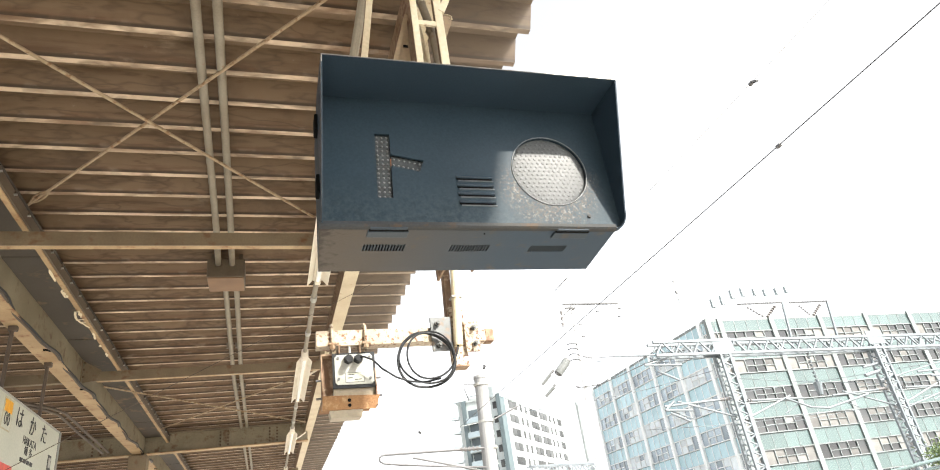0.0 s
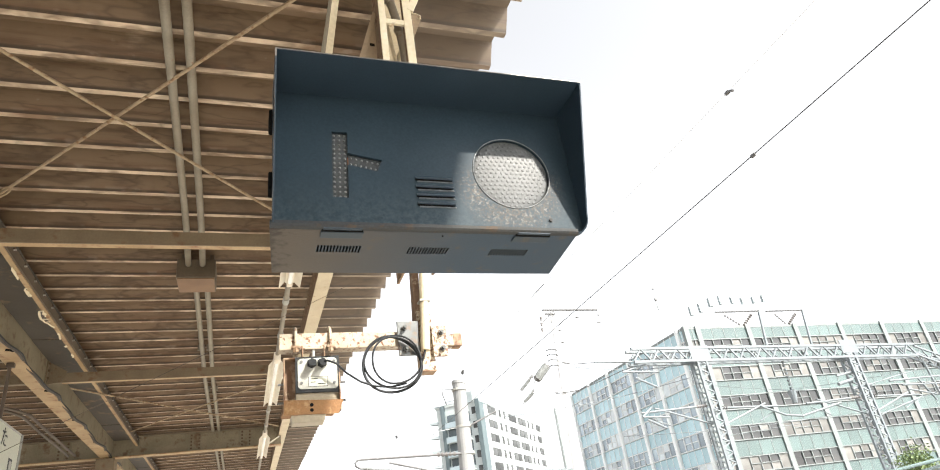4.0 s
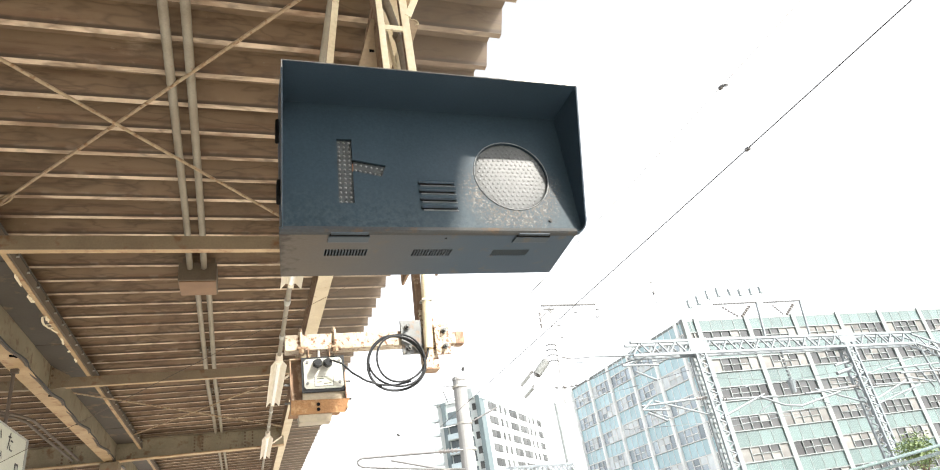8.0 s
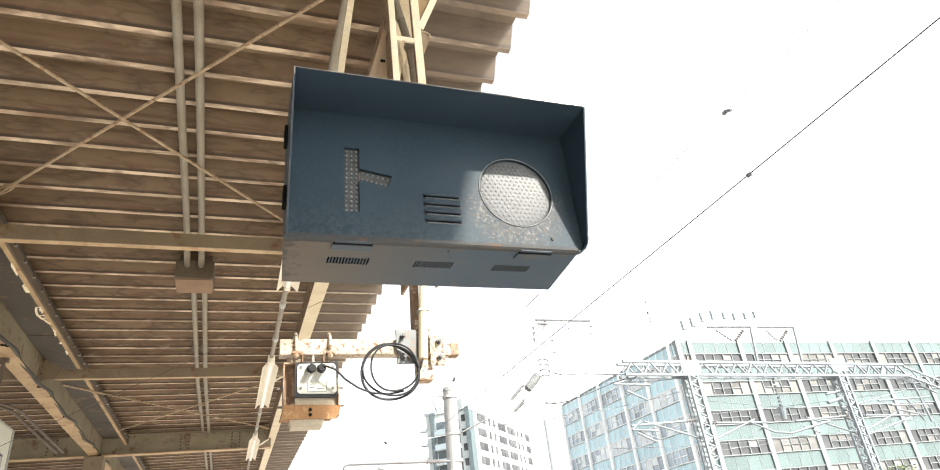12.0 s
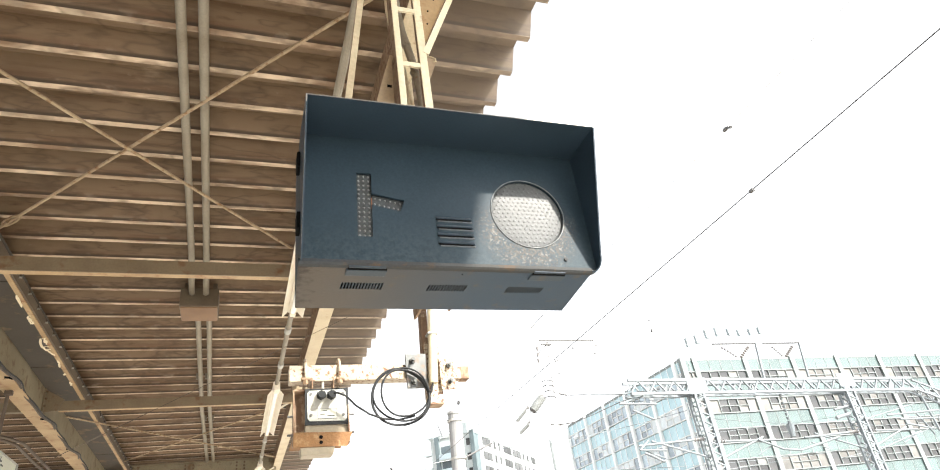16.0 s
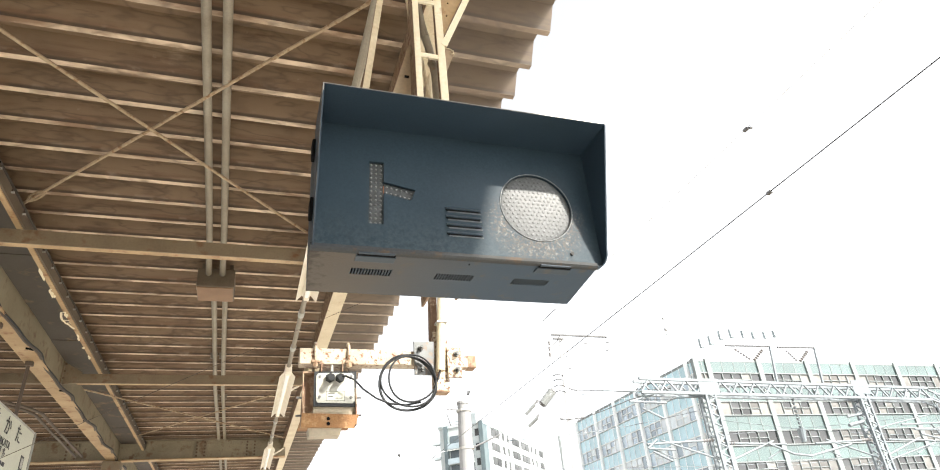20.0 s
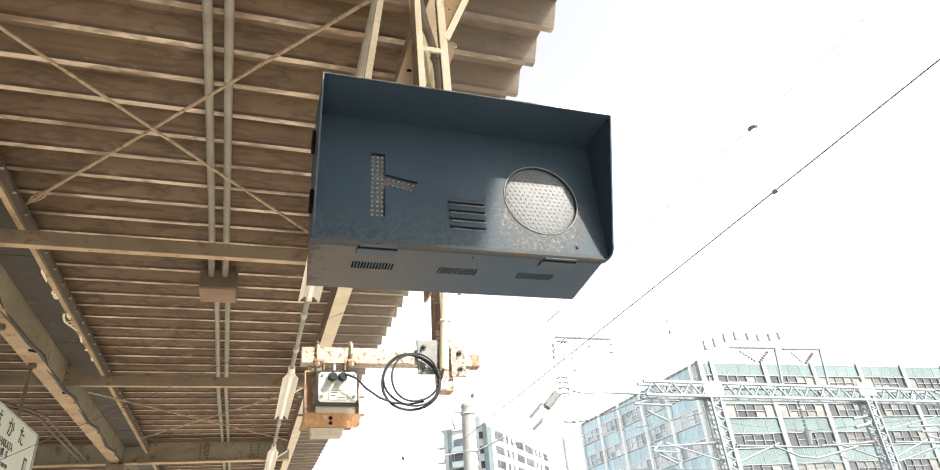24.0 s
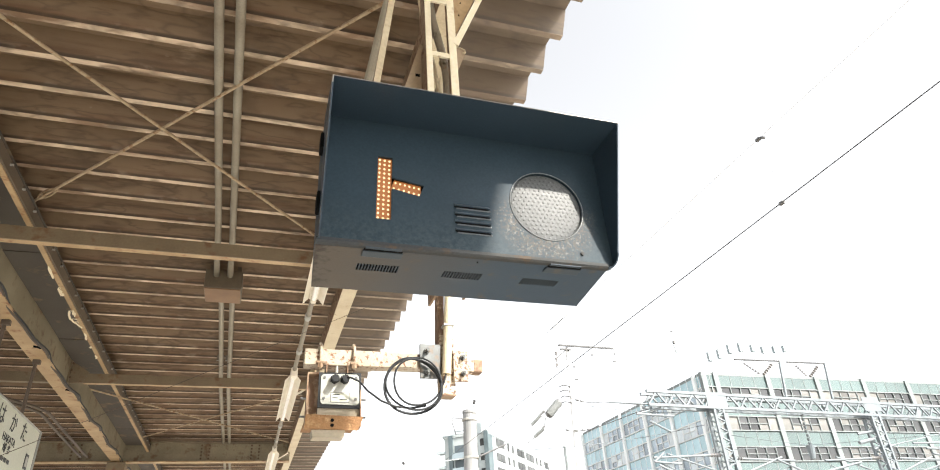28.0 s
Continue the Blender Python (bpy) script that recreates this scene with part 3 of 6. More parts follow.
def build_frame():
    y0, y1 = -8, 42
    # long girder over the columns
    girder = thing("canopy_girder", (-1.79, 0, E + 2.0), "cream-painted steel girder along the canopy", "girder", "", "structure")
    part("girder_web", prism([(-1.742, E + 2.012), (-1.730, E + 2.012), (-1.730, E + 2.246), (-1.690, E + 2.246), (-1.690, E + 2.258), (-1.860, E + 2.258), (-1.860, E + 2.246), (-1.742, E + 2.246)], "y", y0, y1), M["girder_web"], girder, "olive-brown web")
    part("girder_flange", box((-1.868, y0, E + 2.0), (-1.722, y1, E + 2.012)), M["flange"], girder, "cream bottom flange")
    ys = [4.6 + 0.62 * i for i in range(14)]
    for y in ys[::2]:
        part("cable_clip", prism([(-1.760, y), (-1.728, y + 0.012), (-1.712, y + 0.045), (-1.722, y + 0.05), (-1.735, y + 0.024), (-1.762, y + 0.014)], "z", E + 1.985, E + 1.998), M["dark"], girder)
    for dx, r, mat, name in ((0.0, 0.011, "conduit_brown", "black cable clipped along the girder"), (0.020, 0.007, "rubber", "thin black cable beside it")):
        pts = [(-1.722 + dx + 0.020 * math.sin(4.6 * (2.5 + 0.12 * k)) + 0.010 * math.sin(9.7 * (2.5 + 0.12 * k)), 2.5 + 0.12 * k, E + 1.996 - 0.016 * math.sin(4.6 * (2.5 + 0.12 * k) + 1)) for k in range(76)]
        part("signal_cable", add_path(bmesh.new(), pts, r, 6), M[mat], girder, name)
    # purlins under the sheet
    for x0, x1, top, mat in ((-3.6, -3.5, 2.345, "beam"), (-1.432, -1.388, 2.222, "beam"), (0.585, 0.697, 2.345, "cream")):
        p = thing("purlin", (x1, 0, E + 2.14), "cream steel purlin carrying the canopy sheet", "purlin", "purlins of the canopy", "structure")
        if mat == "cream":
            part("purlin_web", box((x0, y0, E + 2.148), (x0 + 0.01, y1, E + top)), M["rust_paint"], p, "brown web")
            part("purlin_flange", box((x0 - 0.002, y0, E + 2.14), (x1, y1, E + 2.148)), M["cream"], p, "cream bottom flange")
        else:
            part("purlin_web", box((x1 - 0.01, y0, E + 2.148), (x1, y1, E + top)), M["web_dark"], p, "dark web")
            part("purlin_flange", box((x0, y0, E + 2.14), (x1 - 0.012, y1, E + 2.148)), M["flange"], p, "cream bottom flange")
        for k in range(60):
            y = rib_line(k - 6)
            hook = part("hook_bolt", rod((x1 + 0.004, y + 0.012, E + top - 0.030), (x1 + 0.004, y + 0.012, E + top + 0.004), 0.004, 6), M["dark_conduit"], p)
            part("nut", rod((x1, y + 0.012, E + top - 0.028), (x1 + 0.016, y + 0.012, E + top - 0.028), 0.0075, 6), M["galv"], hook)
    part("joint_plate", box((0.572, 6.62, E + 2.10), (0.584, 7.2, E + 2.30), 0.003), M["cream"], p)
    bm = bmesh.new()
    for k in range(36):
        add_box(bm, (-1.726, -4 + k * 0.86, E + 2.235 + 0.004 * (k % 2)), (-1.385, -4 + (k + 1) * 0.86 + 0.03, E + 2.243 + 0.004 * (k % 2)))
    structure("gutter", bm, M["gutter"], "dark grey sheet gutter between girder and purlin", "gutter")
    flakes = thing("paint_flakes", (-1.42, 5.5, E + 2.14), "peeling white paint flakes along the purlin edge", "paint flakes", "", "stuff")
    rnd = random.Random(11)
    bm = bmesh.new()
    for s0, s1, x0, x1 in ((4.60, 4.80, -1.430, -1.440), (4.95, 5.10, -1.438, -1.444), (5.05, 5.10, -1.430, -1.436), (5.39, 5.58, -1.452, -1.474), (5.38, 5.51, -1.418, -1.430), (5.56, 5.66, -1.470, -1.450), (5.62, 5.76, -1.452, -1.424), (5.88, 6.05, -1.422, -1.434), (6.20, 6.26, -1.426, -1.440), (6.44, 6.55, -1.428, -1.436)):
        one, two = [], []
        for k in range(6):
            f = k / 5
            wide = rnd.uniform(0.004, 0.010) * (0.45 + math.sin(math.pi * f))
            x, y = x0 + (x1 - x0) * f + rnd.uniform(-0.004, 0.004), s0 + (s1 - s0) * f
            one.append((x - wide, y))
            two.append((x + wide, y))
        add_prism(bm, one + two[::-1], "z", E + 2.136, E + 2.1385)
        add_prism(bm, [(x0, s0), (x0 + 0.002, s0 + 0.007), (-1.424, s0 + 0.012), (-1.424, s0)], "z", E + 2.1385, E + 2.140)
    part("flakes", bm, M["cream_light"], flakes)
    # cross beams
    for y in (-2.2, 0.95, 4.012, 6.965, 14.3, 17.6, 21.0, 24.2):
        r = thing("cross_beam", (0, y, E + 2.03), "brown-painted steel cross beam under the canopy", "beam", "cross beams of the canopy", "structure")
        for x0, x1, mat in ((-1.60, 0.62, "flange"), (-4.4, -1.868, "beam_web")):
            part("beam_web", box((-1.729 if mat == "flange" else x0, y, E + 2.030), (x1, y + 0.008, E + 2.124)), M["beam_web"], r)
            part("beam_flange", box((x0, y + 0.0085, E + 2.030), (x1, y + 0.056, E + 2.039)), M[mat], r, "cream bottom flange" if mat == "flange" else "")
        part("end_plate", prism([(-1.730, E + 2.016), (-1.60, E + 2.032), (-1.56, E + 2.135), (-1.730, E + 2.24)], "y", y - 0.008, y - 0.0005), M["beam_web"], r)
        part("end_cleat", box((-1.729, y - 0.06, E + 2.016), (-1.717, y + 0.06, E + 2.235), 0.002), M["beam_web"], r)
        for dz in (0.05, 0.12, 0.19):
            for dy in (-0.055, 0.055):
                part("bolt", rod((-1.717, y + dy * 0.7, E + 2.02 + dz), (-1.700, y + dy * 0.7, E + 2.02 + dz), 0.010, 6), M["rust_bolt"], r)
    main = thing("main_cross_girder", (-1.79, 10.80, E + 2.0), "deep brown steel girder over the platform column", "girder", "", "structure")
    part("main_web", box((-4.4, 10.794, E + 2.004), (0.62, 10.806, E + 2.27)), M["girder_web"], main)
    part("main_flange", box((-4.4, 10.73, E + 1.99), (0.62, 10.87, E + 2.004)), M["flange"], main, "cream bottom flange")
    part("main_flange", box((-4.4, 10.73, E + 2.27), (0.62, 10.87, E + 2.284)), M["beam_web"], main)
    for x in (-2.35, -0.62, 0.1):
        part("splice_plate", box((x - 0.09, 10.775, E + 2.012), (x + 0.09, 10.794, E + 2.26), 0.003), M["girder_web"], main)
        for i in (-0.055, 0.055):
            for j in range(5):
                part("bolt", rod((x + i, 10.775, E + 2.04 + 0.048 * j), (x + i, 10.752, E + 2.04 + 0.048 * j), 0.014, 6), M["rust_bolt"], main)
    column = thing("canopy_column", (-1.79, 10.80, 0), "square brown-painted steel canopy column", "column", "", "structure")
    part("column_shaft", box((-1.91, 10.67, 0), (-1.67, 10.93, E + 1.98), 0.012), M["beam_web"], column)
    part("base_plate", box((-2.02, 10.55, 0), (-1.56, 11.05, 0.03), 0.004), M["beam"], column)
    # rod bracing with turnbuckles
    for (a, b, hook) in (((0.30, 4.018, 2.26), (-1.42, 2.125, 2.26), False), ((0.56, 1.74, 2.30), (-1.43, 4.0, 2.29), True),
                         ((-1.64, 7.5, 2.12), (0.55, 10.0, 2.12), False), ((-1.45, 9.97, 2.16), (0.5, 7.55, 2.16), False)):
        a, b = Vector(a) + Vector((0, 0, E)), Vector(b) + Vector((0, 0, E))
        br = thing("brace_rod", a, "thin rusty diagonal brace rod under the canopy", "brace rod", "brace rods of the canopy", "structure")
        part("rod", rod(a, b, 0.009, 8), M["rod"], br)
        if hook:
            w = (b - a).normalized()
            side = w.cross(Vector((0, 0, 1))).normalized()
            c = b - w * 0.16
            loop = [c + w * 0.085 * math.cos(t) + side * 0.022 * math.sin(t) for t in (2 * math.pi * i / 20 for i in range(21))]
            part("turnbuckle", add_path(bmesh.new(), loop, 0.007, 6), M["rod"], br, "rusty open turnbuckle")


def build_conduits():
    for x, lean in ((-0.268, -0.0187), (-0.183, -0.0160)):
        c = thing("ceiling_conduit", (x, 0, E + 2.3), "grey-beige steel conduit run under the canopy ribs", "conduit", "ceiling conduits")
        part("pipe", add_path(bmesh.new(), [(x - 4 * lean, -4, E + 2.315), (x + 4.0 * lean, 4.0, E + 2.315), (x + 4.3 * lean, 4.3, E + 2.30), (x + 4.5 * lean, 4.5, E + 2.255), (x + 4.73 * lean, 4.73, E + 2.225)], 0.0225, 14), M["conduit"], c)
        x -= 0.060
        part("pipe", rod((x, 4.98, E + 2.26), (x - 0.05, 8.0, E + 2.28), 0.0225, 14), M["conduit"], c)
        part("pipe", rod((x - 0.05, 8.0, E + 2.28), (x - 0.05, 22, E + 2.30), 0.0225, 14), M["conduit"], c)
        x -= 0.045
        for y in (6.9, 8.5):
            part("saddle", box((x - 0.034, y, E + 2.29), (x + 0.034, y + 0.03, E + 2.35)), M["conduit"], c)
    j = thing("junction_box", (-0.3, 4.85, E + 2.12), "square brown junction box on the ceiling conduits", "junction box")
    part("body", box((-0.435, 4.71, E + 2.12), (-0.168, 4.985, E + 2.268), 0.006), M["box_brown"], j)
    for x in (-0.40, -0.20):
        part("bracket", box((x - 0.015, 4.80, E + 2.268), (x + 0.015, 4.84, E + 2.352)), M["box_brown"], j)
    part("cover", box((-0.43, 4.72, E + 2.112), (-0.175, 4.975, E + 2.12), 0.002), M["rust_cover"], j, "brown box cover")


def build_lamps():
    run = thing("lamp_conduit", (0.34, 0, E + 1.96), "grey conduit carrying the canopy lamps", "conduit")
    part("pipe", rod((0.345, -2, E + 1.965), (0.345, 24, E + 1.965), 0.019, 12), M["conduit"], run)
    for y in (4.75, 5.55, 8.3, 9.1):
        part("coupling", rod((0.345, y, E + 1.965), (0.345, y + 0.09, E + 1.965), 0.025, 12), M["galv"], run)
    for y in (4.05, 6.98, 10.78, 14.3):
        part("hanger", box((0.328, y - 0.012, E + 1.97), (0.352, y + 0.012, E + 2.04)), M["galv"], run)
    for y in (7.05, 10.6):
        part("branch_pipe", rod((0.37, y, E + 1.955), (0.585, y + 0.05, E + 2.10), 0.011, 8), M["white"], run, "pale branch pipe")
    first = None
    for y in (2.68, 6.13, 9.6, 13.1, 16.6):
        if first:
            copy_thing(first, pose(0.345, y, E + 1.95))
            continue
        first = lamp = thing("canopy_lamp", (0.345, y, E + 1.95), "white finned tube lamp hung along the platform canopy", "lamp", "lamps along the canopy")
        c, z = 0.345, E + 1.95
        length = 1.72
        part("housing", prism([(c - 0.03, z - 0.012), (c + 0.03, z - 0.012), (c + 0.028, z + 0.035), (c - 0.028, z + 0.035)], "y", y, y + length), M["white"], lamp)
        for s in (-1, 1):
            part("reflector_wing", prism([(c + s * 0.03, z + 0.004), (c + s * 0.074, z - 0.05), (c + s * 0.071, z - 0.052), (c + s * 0.027, z - 0.0)], "y", y + 0.12, y + length), M["white"], lamp)
        part("tube", rod((c, y + 0.1, z - 0.034), (c, y + length - 0.06, z - 0.034), 0.016, 12), M["tube"], lamp, "unlit frosted tube")
        part("end_cap", box((c - 0.031, y - 0.02, z - 0.05), (c + 0.031, y + 0.1, z + 0.037), 0.012), M["white"], lamp)
        part("end_cap", box((c - 0.02, y + length - 0.06, z - 0.052), (c + 0.02, y + length - 0.01, z + 0.0), 0.008), M["white"], lamp)


def build_bent_conduits():
    for k, pts in enumerate((((-2.62, 6.2), (-2.40, 7.0), (-2.33, 7.43), (-2.15, 7.70), (-2.08, 7.95), (-2.095, 8.94), (-2.10, 10.3)),
                             ((-2.70, 6.3), (-2.47, 7.1), (-2.40, 7.5), (-2.22, 7.76), (-2.155, 8.0), (-2.175, 8.96), (-2.18, 10.3)))):
        c = thing("bent_conduit", (-2.4, 7, E + 1.98), "dark brown conduit bending behind the name board", "conduit", "bent conduits")
        part("pipe", add_path(bmesh.new(), [(x, y, E + 1.98) for x, y in pts], 0.015, 10), M["dark_conduit"], c)


def letters(text, size, place, mat, name, parent, stretch=1.0, centre=True):
    curve = bpy.data.curves.new(name, "FONT")
    curve.body, curve.size, curve.extrude = text, size, 0.001
    if centre:
        curve.align_x, curve.align_y = "CENTER", "CENTER"
    src = bpy.data.objects.new(name, curve)
    scene.collection.objects.link(src)
    bpy.context.view_layer.update()
    mesh = bpy.data.meshes.new_from_object(src.evaluated_get(bpy.context.evaluated_depsgraph_get()))
    bpy.data.objects.remove(src)
    mesh.materials.clear()
    mesh.materials.append(mat)
    turn = Matrix(((0, 0, 1, 0), (stretch, 0, 0, 0), (0, 1, 0, 0), (0, 0, 0, 1)))
    mesh.transform(turn)
    ob = new(name, mesh)
    ob.parent = parent
    ob.location = Vector(place) - root_place(parent)
    return ob


def build_sign():
    x, top = -1.77, E + 1.485
    s = thing("station_sign", (-1.82, 5.9, E + 0.92), "white hanging station name board with black lettering", "sign")
    part("panel", box((x - 0.1, 5.1, top - 0.6), (x, 6.70, top), 0.008), M["sign"], s)
    part("rim", box((x - 0.105, 5.09, top - 0.004), (x + 0.004, 6.71, top + 0.012), 0.003), M["galv"], s)
    part("rim", box((x - 0.105, 6.660, top - 0.61), (x + 0.005, 6.715, top + 0.012), 0.003), M["rim_grey"], s, "grey end frame")
    for y in (5.30, 6.22):
        part("hanging_rod", rod((-1.82, y, top), (-1.82, y, E + 2.0), 0.014, 10), M["dark_conduit"], s)
        part("rod_clamp", box((-1.845, y - 0.022, E + 1.96), (-1.785, y + 0.022, E + 2.0), 0.006), M["dark_conduit"], s)
    f = x + 0.003
    part("line_badge", box((x, 5.28, top - 0.115), (x + 0.003, 5.435, top - 0.03)), M["orange"], s, "orange badge")
    part("badge_frame", box((x, 5.262, top - 0.240), (x + 0.0015, 5.455, top - 0.016)), M["badge_edge"], s, "buff edge of the badge")
    part("badge_field", box((x, 5.272, top - 0.230), (x + 0.0022, 5.445, top - 0.026)), M["sign"], s)
    letters("00", 0.13, (f, 5.36, top - 0.165), M["ink"], "badge_digits", s, 0.9)
    for ch, y in (("は", 5.617), ("か", 5.932), ("た", 6.235)):
        letters(ch, 0.165, (f, y, top - 0.108), M["ink"], "name_letter", s)
    letters("HAKATA", 0.082, (f, 5.917, top - 0.228), M["ink"], "latin_name", s, 1.0)
    letters("博 多", 0.075, (f, 5.917, top - 0.30), M["ink"], "kanji_name", s, 1.15)
    for y in (5.79, 5.87, 5.95, 6.03):
        part("small_print", box((x, y - 0.03, top - 0.385), (f, y + 0.03, top - 0.355)), M["ink"], s)
    part("small_plate", box((x, 6.435, top - 0.345), (f, 6.525, top - 0.225)), M["ink"], s, "small dark square mark")
    part("plate_inset", box((x, 6.452, top - 0.325), (f + 0.002, 6.508, top - 0.245)), M["galv"], s)
    part("arrow_panel", box((x, 5.1, top - 0.58), (f, 5.62, top - 0.45)), M["red"], s, "red panel on the board")
    wire = thing("overhead_cable", (0.75, 4.33, E + 1.9), "thin black cable strung across under the canopy", "cable")
    part("cable", add_path(bmesh.new(), [(0.75 - 5.17 * i / 12, 4.37 - 2.42 * i / 12, E + 1.9 - 3.5 * i / 12) for i in range(13)], 0.0015, 6), M["dark_conduit"], wire)


# ---- the departure indicator ----

def rounded_slot(x, z, w, h, n=5):
    out = []
    for s, a0 in ((1, -90), (-1, 90)):
        for i in range(n):
            a = radians(a0 + 180 * i / (n - 1))
            out.append((x + s * (w / 2 - h / 2) + h / 2 * math.cos(a), z + h / 2 * math.sin(a)))
    return out


GLYPH_BAR = [(0.212, 0.671), (0.244, 0.671), (0.2475, 0.830), (0.2155, 0.830)]
GLYPH_STROKE = [(0.2475, 0.749), (0.306, 0.737), (0.317, 0.766), (0.2485, 0.778)]
SLOTS = [(0.424, 0.7235 - 0.0203 * i) for i in range(4)]


def build_face(ind):
    """The front plate with its lamp windows, louvre slots and lens opening cut through."""
    bm = bmesh.new()
    edges = []

    def ring(points):
        vs = [bm.verts.new((x, FACE, z)) for x, z in points]
        edges.extend(bm.edges.new((a, b)) for a, b in zip(vs, vs[1:] + vs[:1]))
    ring([(BX0 + 0.003, BZ0 + 0.012), (BX1 - 0.003, BZ0 + 0.012), (BX1 - 0.003, BZ1 - 0.003), (BX0 + 0.003, BZ1 - 0.003)])
    lx, lz, lr = LENS
    ring([(lx + lr * math.cos(2 * math.pi * i / 40), lz + lr * math.sin(2 * math.pi * i / 40)) for i in range(40)])
    glyph = [GLYPH_BAR[0], GLYPH_BAR[1], (0.2457, 0.7493), GLYPH_STROKE[1], GLYPH_STROKE[2], (0.2463, 0.7783), GLYPH_BAR[2], GLYPH_BAR[3]]
    ring([(x, E + z) for x, z in glyph])
    for x, z in SLOTS:
        ring(rounded_slot(x, E + z, 0.083, 0.0095))
    bmesh.ops.triangle_fill(bm, edges=edges, use_beauty=True, use_dissolve=False)
    made = bmesh.ops.extrude_face_region(bm, geom=list(bm.faces))
    bmesh.ops.translate(bm, vec=(0, 0.006, 0), verts=[v for v in made["geom"] if isinstance(v, bmesh.types.BMVert)])
    bmesh.ops.recalc_face_normals(bm, faces=bm.faces)
    return part("front_plate", bm, M["face"], ind, "glossy black front plate with rust bloom")


def lamp_strip(ind, outline, columns, rows):
    """A slab of lens cells, clear on the one side and glowing amber on the other, that turns on its long axis."""
    pts = [Vector((x, FACE + 0.012, E + z)) for x, z in outline]
    centre = sum(pts, Vector()) / 4
    bm = bmesh.new()
    for side, mat, dot in ((-1, 0, 3), (1, 1, 2)):
        y = side * 0.004
        vs = [bm.verts.new((p.x - centre.x, y, p.z - centre.z)) for p in pts]
        bm.faces.new(vs if side < 0 else vs[::-1]).material_index = mat
        for i in range(columns):
            for j in range(rows):
                u, v = (i + 0.5) / columns, (j + 0.5) / rows
                p = (pts[0] * (1 - u) + pts[1] * u) * (1 - v) + (pts[3] * (1 - u) + pts[2] * u) * v - centre
                r = 0.24 * min((pts[1] - pts[0]).length / columns, (pts[3] - pts[0]).length / rows)
                made = bmesh.ops.create_uvsphere(bm, u_segments=8, v_segments=5, radius=r, matrix=Matrix.Translation((p.x, y + side * 0.001, p.z)) @ Matrix.Diagonal((1, 0.7, 1, 1)))
                for f in {f for w in made["verts"] for f in w.link_faces}:
                    f.material_index, f.smooth = dot, True
    ob = new("lamp_strip", to_mesh("lamp_strip", bm, [M["lens_off"], M["amber"], M["amber_dot"], M["lens_dot"]]))
    ob.parent = ind
    ob.location = centre - root_place(ind)
    return tagged(ob, "row of lamp cells that lights amber")


